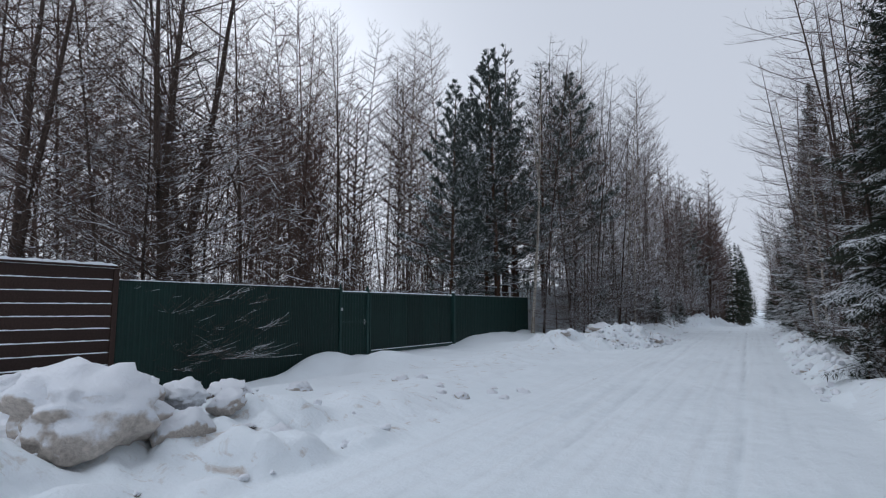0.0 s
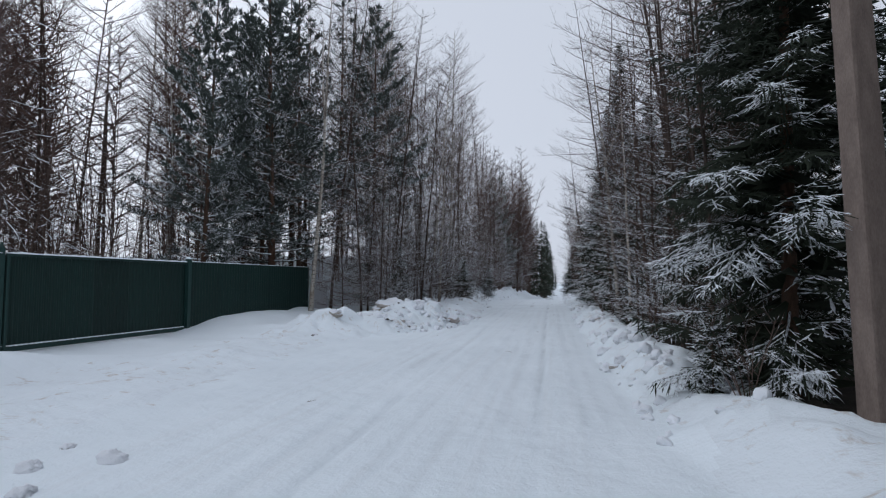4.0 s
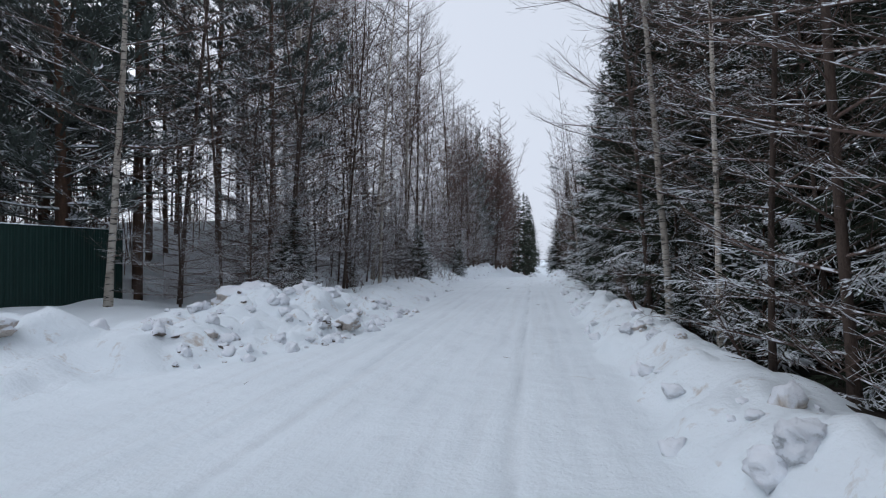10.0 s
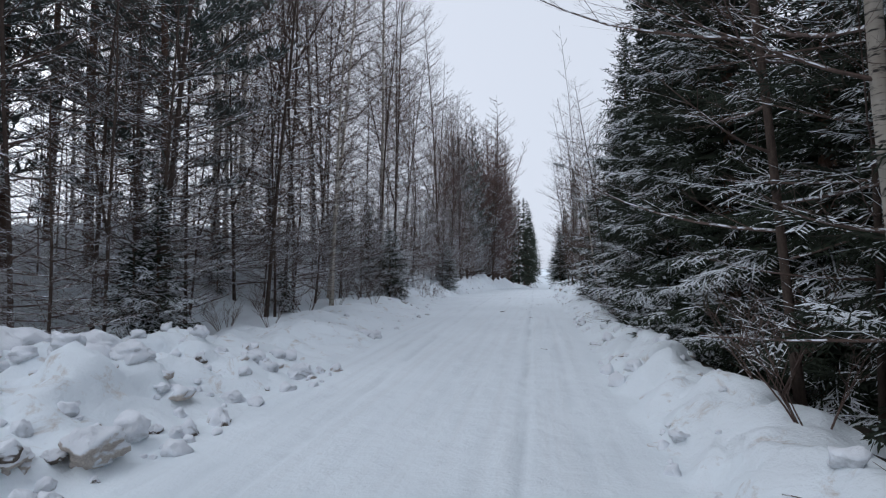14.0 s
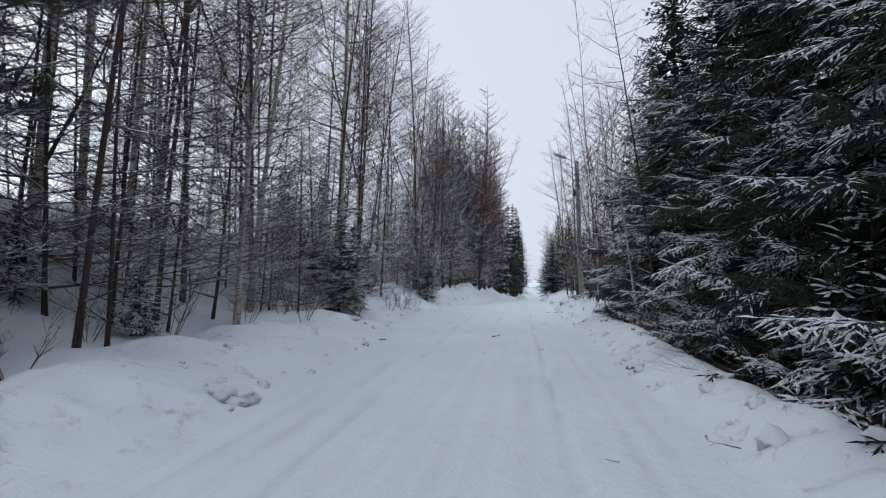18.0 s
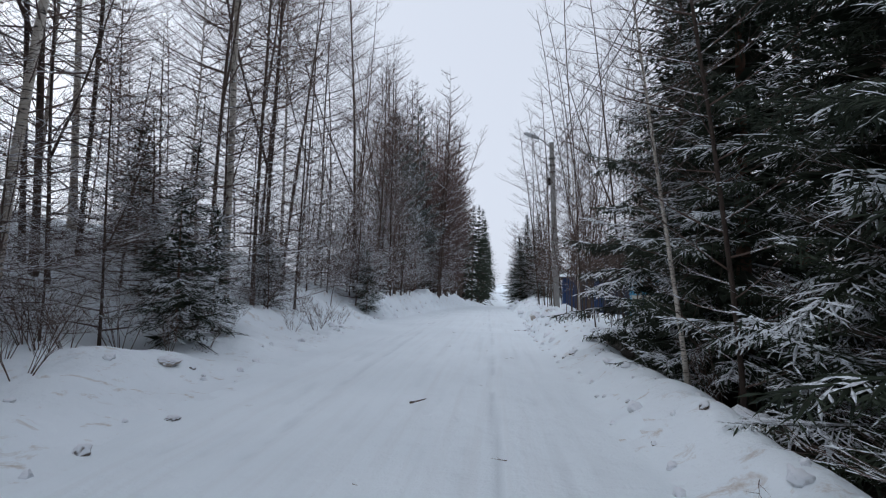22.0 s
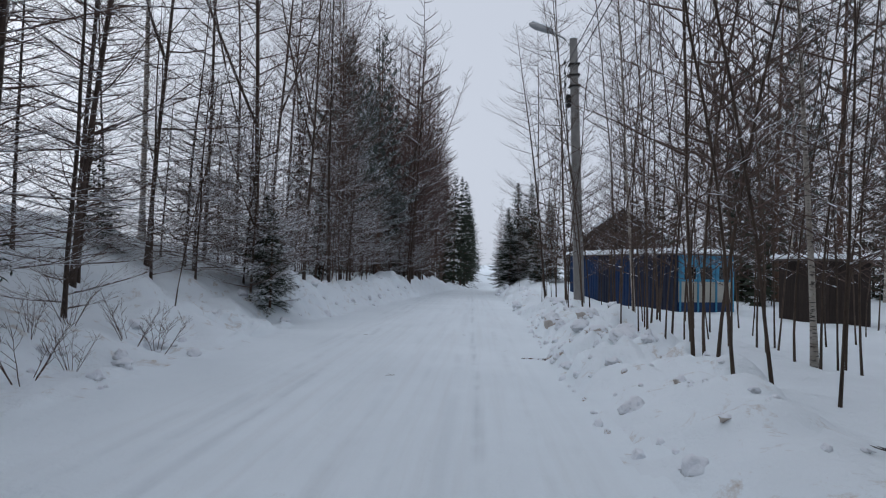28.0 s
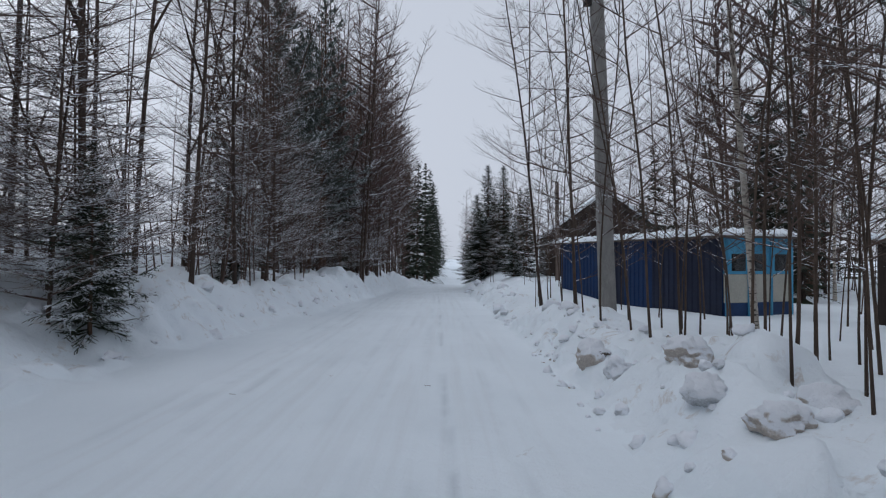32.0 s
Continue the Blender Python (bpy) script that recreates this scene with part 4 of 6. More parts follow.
for x, y, k, s in ((-8.1, 43.1, "fir0", 0.95), (-7.2, 44.0, "fir1", 0.8), (-9.0, 44.4, "fir0", 0.8), (-7.8, 30.4, "fir1", 0.62), 
                   (-5.1, 53.5, "fir0", 0.72), (-5.5, 54.1, "fir1", 0.55), (-5.5, 53.2, "level1", 0.75), (-5.9, 54.4, "level2", 0.6), (-5.0, 39.8, "fir0", 0.75), (-5.2, 41.3, "fir1", 0.55), (-5.7, 28.3, "fir1", 0.6), (-7.4, 32.6, "firlet", 1.0), (-6.2, 41.0, "fir1", 0.45), (-5.9, 28.0, "firlet", 1.2), (-8.6, 52.0, "fir0", 0.7), (-6.3, 46.2, "firlet", 1.5),
                   (-6.0, 33.4, "firlet", 0.8), (-6.4, 62.0, "fir1", 0.9)):
    plant(k, x, y, x * 2.3 + y, s)

# beside the concrete pole and along the right-hand bank
for x, y, k, s, hi in ((3.3, 13.1, "spruce0", 0.85, 1.08), (4.6, 9.7, "spruce1", 0.8, 1.1), (4.5, 7.6, "spruce2", 0.85, 1.0), (4.1, 15.2, "spruce2", 0.8, 1.15), (4.2, 17.6, "spruce1", 0.8, 1.15),
                       (3.9, 19.9, "spruce0", 0.75, 0.85), (3.9, 22.0, "spruce2", 0.8, 0.8), (3.7, 24.4, "spruce1", 0.8, 0.85), (3.6, 26.8, "spruce0", 0.9, 0.85), (3.35, 29.0, "spruce2", 0.9, 1.05),
                       (3.4, 31.2, "spruce1", 0.95, 1.05), (3.35, 33.4, "spruce0", 0.9, 1.0), (3.5, 35.8, "spruce2", 0.9, 1.0), (3.3, 38.4, "spruce1", 0.9, 0.95), (3.3, 40.8, "spruce0", 0.95, 0.85),
                       (4.6, 42.6, "spruce2", 0.8, 0.6), (4.0, 76.5, "spruce1", 0.4, 0.8), (2.7, 86.5, "spruce0", 0.95, 0.6), (3.5, 88.5, "spruce2", 1.1, 0.66), (4.6, 87.0, "spruce1", 1.15, 0.66), (2.9, 93.0, "spruce2", 1.0, 0.62), (5.8, 84.0, "spruce0", 1.1, 0.6)):
    plant(k, x, y, 0.5 * math.sin(x * 7.1 + y), s, high=hi)
for x, y, k, s in ((2.4, 12.7, "firlet", 0.62), (2.8, 28.6, "fir0", 0.5), (2.9, 32.0, "fir1", 0.45), (2.75, 23.2, "fir0", 0.36),
                   (3.0, 36.2, "fir0", 0.5), (3.0, 39.5, "fir1", 0.45), (2.9, 21.0, "firlet", 1.2), (2.8, 30.6, "firlet", 1.5)):
    plant(k, x, y, x * 4.1 + y, s)
for x, y, k, s, ln, to in ((2.7, 21.7, "birch0", 0.42, 0.03, 3.1), (2.6, 25.1, "alder1", 0.75, 0.02, 3.1), (2.9, 24.6, "alder2", 0.5, 0.03, 3.4), (3.1, 18.4, "arch2", 0.8, 0.03, 3.1),
                           (3.4, 16.4, "arch0", 0.8, 0.03, 3.0), (2.3, 37.5, "birch2", 0.3, 0.08, 3.0), (2.5, 36.6, "alder0", 0.5, 0.02, 3.1),
                           (3.0, 14.9, "alder3", 0.55, 0.02, 3.1), 
                           (2.62, 23.8, "forkbirch", 0.7, 0.02, 3.1), (3.3, 35.2, "level2", 0.6, 0.0, 0.0), (3.5, 15.4, "level0", 0.7, 0.0, 0.0), (3.2, 17.4, "alder0", 0.8, 0.02, 2.8), (3.1, 33.0, "level1", 0.6, 0.0, 0.0),
                           (2.9, 15.9, "alder2", 0.6, 0.05, 3.1), (3.0, 16.9, "arch2", 0.9, 0.04, 3.1), (2.75, 18.0, "alder3", 0.55, 0.05, 3.0), (2.85, 19.3, "arch0", 0.9, 0.05, 3.2), (2.7, 20.3, "alder0", 0.55, 0.04, 3.1),
                           (2.75, 42.2, "alder3", 0.5, 0.05, 3.0)):
    plant(k, x, y, x * 3.7 + y * 1.1, s, ln, to)
# young stems between the road and the sheds
for x, y, k, s, ln, to in ((2.58, 46.6, "rod3", 1.1, 0.07, 2.9), (2.66, 46.45, "rod0", 1.0, 0.03, 3.1), (2.72, 46.3, "rod1", 1.05, 0.05, 0.2), (3.25, 51.3, "birch2", 0.4, 0.02, 3.1),
                           (3.42, 53.5, "rod2", 1.1, 0.02, 3.0), (3.5, 51.1, "rod0", 1.1, 0.03, 0.0), (3.65, 51.0, "rod3", 1.0, 0.02, 0.0), (2.5, 45.4, "rod1", 0.9, 0.04, 3.1),
                           (2.7, 45.1, "rod2", 0.9, 0.05, 3.0), (4.4, 47.4, "birch2", 0.42, 0.01, 0.0), (2.35, 53.8, "rod0", 0.9, 0.03, 3.1), (2.9, 57.6, "alder2", 0.75, 0.05, 3.1), (2.5, 59.5, "alder1", 0.7, 0.04, 3.0)):
    plant(k, x, y, x * 3.7 + y * 1.1, s, ln, to)

# ---------------------------------------------------------------- planting: the rest of the wood
taken = []


def scatter(count, x0, x1, y0, y1, keys, smin, smax, apart=0.9, lean=0.04, seed=1, toward=None, keep=None):
    rnd = random.Random(seed)
    made = tries = 0
    while made < count and tries < count * 30:
        tries += 1
        x, y = rnd.uniform(x0, x1), rnd.uniform(y0, y1)
        if (keep and not keep(x, y)) or any((x - a) ** 2 + (y - b) ** 2 < apart * apart for a, b in taken):
            continue
        taken.append((x, y))
        made += 1
        plant(rnd.choice(keys), x, y, rnd.uniform(0, 6.28), rnd.uniform(smin, smax), abs(rnd.gauss(0, lean * 0.7)), rnd.uniform(0, 6.28) if toward is None else toward + rnd.uniform(-0.6, 0.6))


def off_shed(x, y):
    return not (4.2 + (66.5 - y) * 0.3 - 0.4 < x < 9.6 and 58.3 < y < 67.5) and not (8.3 < x < 10.8 and 54.8 < y < 57.9)


THIN = ["thinbirch0", "thinalder0", "thinalder1", "thinalder2"]
scatter(7, -12.5, -9.2, 25, 33, ["backpine0", "backpine1"], 0.8, 1.05, 1.0, 0.02, 41)
scatter(40, -30, -12.5, 4, 27, THIN + ["thinbirch1"], 0.9, 1.15, 1.0, seed=2)
scatter(16, -34, -16, -4, 12, THIN, 0.95, 1.2, 1.5, seed=3)
scatter(22, -17, -9.5, 25, 35, ["backpine0", "thinalder0", "thinalder1", "thinalder2", "thinbirch1"], 0.6, 0.85, 0.8, seed=4)
scatter(14, -22, -9.0, 34, 62, THIN, 0.8, 1.1, 1.4, seed=5)
scatter(7, -7.5, -5.4, 26, 34, ["arch0", "arch1", "arch2", "alder0"], 0.6, 0.9, 0.7, 0.06, 6, 0.0)
scatter(9, -8.5, -5.9, 40, 62, ["arch0", "arch1", "arch2", "alder1"], 0.55, 0.95, 0.8, 0.06, 7, 0.0)
scatter(16, -10, -5.4, 65, 90, ["backpine0", "backspruce0", "backspruce1", "backpine1"], 0.7, 1.0, 1.2, 0.03, 28)
scatter(30, -8.5, -4.6, 57, 84, ["alder0", "alder1", "alder2", "redbirch0", "redbirch1", "arch1", "level0", "level1"], 0.8, 1.05, 0.7, 0.05, 8, 0.0)
scatter(11, -8.0, -5.8, 25.5, 36, ["level0", "level1", "level2"], 0.6, 1.0, 0.6, 0.04, 35, 0.0)
scatter(8, -6.9, -5.7, 37, 60, ["level0", "level1", "level2"], 0.42, 0.65, 0.6, 0.05, 42, 0.0)
scatter(12, -8.0, -6.2, 34, 62, ["level0", "level1", "level2"], 0.6, 1.0, 0.7, 0.04, 36, 0.0)
scatter(10, -7.6, -5.6, 62, 84, ["level0", "level1", "level2"], 0.8, 1.1, 0.7, 0.04, 37, 0.0)
scatter(34, -6.4, -4.5, 28, 49, ["bush0", "bush1", "bush2"], 0.35, 0.8, 0.4, 0.08, 9)
scatter(26, 5.0, 13, 9, 44, ["backspruce0", "backspruce1", "backpine0", "thinbirch0", "backspruce0"], 0.85, 1.15, 1.2, 0.03, 10)
scatter(6, 3.2, 4.2, 14, 42, ["arch0", "arch1", "arch2"], 0.6, 0.75, 0.8, 0.03, 11, 3.1)
scatter(50, 3.0, 10.5, 44.5, 60, ["rod0", "rod1", "rod2", "rod3"], 0.6, 0.95, 0.28, 0.04, 12, keep=off_shed)
scatter(16, 2.9, 5.0, 46.5, 55, ["rod0", "rod1", "rod2", "rod3"], 0.6, 0.95, 0.25, 0.06, 43, 3.1, off_shed)
scatter(16, 2.3, 3.2, 47, 62, ["rod0", "rod1", "rod2", "rod3"], 0.5, 0.85, 0.3, 0.06, 13, 3.1, off_shed)
scatter(22, 2.6, 6.5, 58, 90, ["rod3", "rod1", "rod0"], 0.55, 0.9, 0.8, 0.04, 14, 3.1, off_shed)
scatter(22, 11, 22, 46, 80, ["thinalder0", "thinalder1", "backspruce1", "backpine1", "thinbirch0"], 0.8, 1.1, 1.2, 0.03, 15)
scatter(14, 4.5, 14, -6, 8, ["backspruce0", "backspruce1", "thinbirch2"], 0.9, 1.1, 1.5, 0.03, 16)
scatter(10, 2.3, 3.4, 12, 44, ["bush0", "bush1"], 0.5, 0.8, 0.6, 0.1, 17)


# the wood beyond, as one mass of trees on either side
def mass(name, label, spots, sets, sizes=()):
    vs, fs, ss, n = [], [], [], 0
    rnd = random.Random(77)
    for spot, (x, y) in enumerate(spots):
        k = MODELS[rnd.choice(sets)]
        s, a = rnd.uniform(0.85, 1.2), rnd.uniform(0, 6.28)
        s = sizes[spot] if sizes else s
        for m, base in ((k["stem"], 0), (k["top"], 2)):
            v = np.array([tuple(p) for p in m.v]) if "np" + str(base) not in k else k["np" + str(base)]
            k["np" + str(base)] = v
            r = np.array([[math.cos(a), -math.sin(a), 0], [math.sin(a), math.cos(a), 0], [0, 0, 1]])
            vs.append(v @ r.T * s + (x, y, gz(x, y)))
            fs += [tuple(i + n for i in f) for f in m.f]
            if base == 0:
                ss += [0] * len(m.f)
            else:
                dark = {"spruce_needles": 3, "pine_needles": 4}.get(k["twig"].name, 1)
                ss += [2 if q else dark for q in m.s]
            n += len(v)
    me = bpy.data.meshes.new(name)
    me.from_pydata(np.concatenate(vs).tolist(), [], fs)
    for m in (ALDER, TWIG_FAR, TWIG_SNOW, NEEDLE, PINE_NEEDLE):
        me.materials.append(m)
    me.polygons.foreach_set("material_index", ss)
    me.update()
    return tagged(new(name, me), label, "woods", kind="stuff")


for i in range(3):
    model(f"farbare{i}", bare_tree(900 + i, 16.5 - i, 0.055, 0.6, 40, 2.6, 0.3 + 0.1 * i, 0.35, 7, 3, 0.35, 5, 0.02, thick=2.4, segs=2, full=True), ALDER, TWIG, "bare", "", "tree")
model("farspruce", spruce_tree(902, 13, 3.1, 0.62, 7, 0.6, 0, 0, 0.12, core=9, fat=4.0), PINE_BARK, NEEDLE, "spruce", "", "tree")
model("lowbare", bare_tree(903, 8.0, 0.05, 0.8, 18, 1.6, 0.7, 0.3, 4, 1, 0.15, 4, 0.02, thick=2.5, segs=2), ALDER, TWIG_RED, "bare", "", "tree")
model("lowspruce", spruce_tree(904, 6.0, 1.7, 0.6, 6, 0.6, 0, 0, 0.15, core=5, fat=3.0), PINE_BARK, NEEDLE, "spruce", "", "tree")
rnd_far = random.Random(31)
lefts, rights, pines = [], [], []
y = 73.0
while y < 112:
    for row in range(3):
        lefts.append((-(4.5 + row * rnd_far.uniform(1.3, 2.2) + rnd_far.uniform(-0.4, 0.4)), y + rnd_far.uniform(-0.8, 0.8)))
        if row < 2:
            rights.append((4.4 + row * rnd_far.uniform(1.5, 3.0) + rnd_far.uniform(-0.5, 0.8), y * 1.6 - 20 + rnd_far.uniform(-1, 1)))
    y += 1.15
# spruces along the left of the hollow and across the far end, where the road is lost
for y, x, up in ((106, -4.2, 1.0), (111, -3.2, 1.1), (117, -2.5, 1.2), (124, -2.1, 1.25), (132, -1.9, 1.2), (140, -1.8, 1.2), (149, -1.7, 1.1), (158, -1.6, 1.05), (168, -1.5, 1.0), (178, -1.4, 0.9), (122, -5.2, 1.3), (136, -5.0, 1.3)):
    pines.append((x, y, up))
for k in range(5):
    pines.append((-5.0 + k * 1.25 + rnd_far.uniform(-0.3, 0.3), 195 + rnd_far.uniform(-2, 3), 0.95 - 0.12 * k))
for x, y, up in ((5.4, 103.0, 0.75), (6.8, 106.0, 0.75), (8.3, 104.0, 0.8)):
    pines.append((x, y, up))
far_bare = [(rnd_far.uniform(4.6, 7.5), rnd_far.uniform(150, 190)) for _ in range(7)]
mass("far_woods", "far bare trees close along the road", lefts + far_bare, ["farbare0", "farbare1", "farbare0", "farbare2"])
mass("far_spruces", "dark spruces where the far rows of trees end", [p[:2] for p in pines], ["farspruce"], [p[2] for p in pines])
mass("far_thicket", "low far trees and spruces along the road", rights, ["lowbare", "lowspruce", "lowbare"])
spots = [(-rnd_far.uniform(24, 60), rnd_far.uniform(-25, 40)) for _ in range(95)] + [(rnd_far.uniform(12, 45), rnd_far.uniform(-25, 55)) for _ in range(26)]
spots += [(rnd_far.uniform(-30, 30), -rnd_far.uniform(16, 40)) for _ in range(20)]
model("deepbare", bare_tree(905, 16.0, 0.07, 0.6, 30, 3.2, 0.5, 0.3, 7, 3, 0.1, 4, 0.02, thick=5.5, segs=1, full=True), ALDER, TWIG_RED, "bare", "", "tree")
model("deeppine", pine_tree(906, 16, 2.8, 4.0, 22, 6, 4, 0.15, 4), PINE_BARK, PINE_NEEDLE, "pine", "", "tree")
mass("woods_behind", "bare and evergreen trees deep in the wood", spots, ["deepbare", "deepbare", "deeppine"])
spots = [(rnd_far.uniform(12, 40), rnd_far.uniform(58, 110)) for _ in range(30)] + [(rnd_far.uniform(10.5, 21), rnd_far.uniform(63, 76)) for _ in range(26)]
mass("dark_woods", "dark evergreen trees behind the sheds", spots, ["lowspruce", "lowbare", "deepbare", "lowspruce"])


def undergrowth(spots, low, high, seed):
    """Thin young growth between the trees."""
    rnd = random.Random(seed)
    m = Mesher()
    for x, y in spots:
        h = rnd.uniform(low, high)
        z = gz(x, y) - 0.1
        b = bend(Vector((x, y, z)), Vector((rnd.uniform(-0.15, 0.15), rnd.uniform(-0.15, 0.15), 1)), h, 3, 0.1, 0.06, rnd)
        m.limb(b, [0.02, 0.016, 0.012, 0.006], rnd, 0.1, 0.3)
        for k in range(34):
            q = rnd.uniform(0.12, 0.99)
            p, d = along(b, q)
            w = rnd.uniform(0, 6.28)
            e = p + (Vector((math.cos(w), math.sin(w), rnd.uniform(0.1, 1.0)))).normalized() * h * rnd.uniform(0.08, 0.24)
            m.spike(p, e, 0.011, rnd.random() < 0.3)
            f = p.lerp(e, 0.5)
            w += rnd.choice((-0.8, 0.8))
            m.spike(f, f + Vector((math.cos(w), math.sin(w), 0.5)) * h * 0.07, 0.009, rnd.random() < 0.3)
    me = m.mesh("undergrowth", [TWIG, TWIG_SNOW])
    return tagged(new("undergrowth", me), "thin bare undergrowth with some snow between the trees", "undergrowth", kind="stuff")


ru = random.Random(8)
undergrowth([(ru.uniform(-27, -11.3), ru.uniform(3, 30)) for _ in range(210)], 3.5, 9.0, 1)
undergrowth([(ru.uniform(-20, -8.5), ru.uniform(26, 34)) for _ in range(24)], 2.0, 6.0, 2)
undergrowth([(ru.uniform(-26, -12.0), ru.uniform(15, 30)) for _ in range(100)], 4.0, 10.0, 6)
undergrowth([(ru.uniform(-26, -10.5), ru.uniform(21, 36)) for _ in range(120)], 2.0, 6.0, 7)
undergrowth([(ru.uniform(-20, -7.2), ru.uniform(34, 62)) for _ in range(20)], 1.0, 3.5, 3)
undergrowth([(ru.uniform(-9.0, -5.2), ru.uniform(56, 85)) for _ in range(120)], 2.0, 6.0, 4)
undergrowth([(ru.uniform(10, 22), ru.uniform(46, 80)) for _ in range(110)], 3.0, 8.0, 5)

# ---------------------------------------------------------------- green fence with gate


def at_line(p, q, s, z=0.0):
    """A pose on the line p-q, s metres from p, whose x runs along it and whose y points to the road."""
    d = Vector((q[0] - p[0], q[1] - p[1], 0)).normalized()
    m = Matrix(((d.x, d.y, 0, p[0] + d.x * s), (d.y, -d.x, 0, p[1] + d.y * s), (0, 0, 1, z), (0, 0, 0, 1)))
    return m @ Matrix.Diagonal((1, 1, 1, 1))


def length_of(p, q):
    return math.hypot(q[0] - p[0], q[1] - p[1])


def profiled_sheet(name, width, height, mat, pitch=0.115, depth=0.009, thick=0.004):
    """Trapezoid-profiled sheet steel, upright, its foot at z = 0."""
    m = Mesher()
    prof, x = [], 0.0
    while x < width - 1e-4:
        for f, y in ((0.0, 0), (0.38, 0), (0.5, depth), (0.88, depth)):
            if x + f * pitch <= width:
                prof.append((x + f * pitch, y))
        x += pitch
    prof.append((width, 0))
    for z in (0.0, height):
        m.v += [Vector((a, b + thick, z)) for a, b in prof]
    n = len(prof)
    for i in range(n - 1):
        m.face((i, i + 1, n + i + 1, n + i))
    for z in (0.0, height):
        m.v += [Vector((a, b, z)) for a, b in prof]
    for i in range(n - 1):
        m.face((2 * n + i + 1, 2 * n + i, 3 * n + i, 3 * n + i + 1))
        m.face((n + i, n + i + 1, 3 * n + i + 1, 3 * n + i))
        m.face((i + 1, i, 2 * n + i, 2 * n + i + 1))
    return m.mesh(name, [mat])


def snow_strip(name, length, width, height, seed=1, step=0.09):
    """A rounded ridge of snow, uneven along its length, its foot at z = 0."""
    m = Mesher()
    rnd = random.Random(seed)
    n = max(2, int(length / step))
    for i in range(n + 1):
        h = height * rnd.uniform(0.55, 1.15) * (0.4 if i in (0, n) else 1)
        w = width * rnd.uniform(0.85, 1.1)
        x = length * i / n
        m.v += [Vector((x, -w / 2, 0)), Vector((x, -w * 0.35, h * 0.75)), Vector((x, 0, h)), Vector((x, w * 0.35, h * 0.75)), Vector((x, w / 2, 0))]
    for i in range(n):
        for k in range(4):
            a = i * 5 + k
            m.face((a, a + 1, a + 6, a + 5), 0, True)
    m.face((0, 1, 2, 3, 4))
    e = n * 5
    m.face((e + 4, e + 3, e + 2, e + 1, e))
    return m.mesh(name, [SNOW])


F0, F1, F2, F3, F4 = (-10.05, 7.45), (-9.59, 13.56), (-9.48, 14.68), (-9.28, 19.68), (-8.56, 25.63)


def sheet_run(name, label, p, q, top, foot, posts, bottom_gap=0.0):
    """A run of sheet fence between p and q."""
    root = new(name)
    root.matrix_basis = at_line(p, q, 0, 0)
    length = length_of(p, q)
    n = max(1, round(length / 1.15))
    w = length / n
    sheet = profiled_sheet("sheet", w + 0.012, top - foot, GREEN)
    for i in range(n):
        part("sheet", sheet, root, at=Matrix.Translation((i * w, 0.03 + (0.003 if i % 2 else 0), foot)))
    for z in (foot + 0.35, top - 0.35):
        part("rail", bevelled("rail", length, 0.03, 0.05, GREEN_FRAME, 0.004), root, at=Matrix.Translation((length / 2, 0.0, z)))
    for s in posts:
        part("post", bevelled("post", 0.07, 0.07, top - foot + 0.35, GREEN_FRAME, 0.006), root, at=Matrix.Translation((s, -0.03, foot - 0.35)))
    part("snow_strip", snow_strip("snow_strip", length, 0.05, 0.02, 4), root, "thin line of snow on the top edge", Matrix.Translation((0, 0.035, top)))
    return tagged(root, label, "fence")


sheet_run("sheet_fence", "dark green profiled steel fence with snow drifted against its foot", F0, F1, 1.98, -0.42, (0.05, 2.5, 5.0))
sheet_run("sheet_fence", "dark green profiled steel fence ending beside a birch", F3, F4, 1.93, -0.12, (0.1, 2.9, 5.85))

# wicket
wicket = new("wicket_gate")
wicket.matrix_basis = at_line(F1, F2, 0, 0)
wl = length_of(F1, F2)
part("leaf", profiled_sheet("leaf", wl - 0.12, 1.86, GREEN), wicket, at=Matrix.Translation((0.06, 0.02, 0.02)))
for s in (0.0, wl):
    post = part("post", bevelled("post", 0.09, 0.09, 2.45, GREEN_FRAME, 0.008), wicket, at=Matrix.Translation((s, 0.03, -0.45)))
    cap = Mesher()
    cap.tube([Vector((0, 0, k)) for k in (0, 0.02, 0.05, 0.1, 0.13)], [0.05, 0.055, 0.03, 0.028, 0.002], 8)
    part("finial", cap.mesh("finial", [GREEN_FRAME]), post, at=Matrix.Translation((0, 0, 2.45)))
for z in (0.02, 1.0, 1.86):
    part("rail", bevelled("rail", wl - 0.1, 0.035, 0.045, GREEN_FRAME, 0.004), wicket, at=Matrix.Translation((wl / 2, 0.05, z)))
handle = Mesher()
handle.tube([Vector((0, 0, 0)), Vector((0, 0.05, 0)), Vector((-0.1, 0.06, 0.0))], [0.012, 0.012, 0.01], 8)
part("handle", handle.mesh("handle", [LAMP_GREY]), wicket, "pale metal lever handle", Matrix.Translation((wl - 0.14, 0.06, 1.02)))
part("lock_plate", bevelled("lock_plate", 0.05, 0.012, 0.16, LAMP_GREY, 0.004), wicket, "pale lock plate", Matrix.Translation((wl - 0.14, 0.055, 0.94)))
part("bell_box", bevelled("bell_box", 0.06, 0.03, 0.09, WHITE_SHEET, 0.006), wicket, "small white bell box", Matrix.Translation((0.02, 0.085, 1.35)))
part("snow_strip", snow_strip("snow_strip", wl, 0.06, 0.035, 6), wicket, "", Matrix.Translation((0, 0.05, 1.906)))
tagged(wicket, "green steel wicket door with a pale handle between finial posts", "gate")

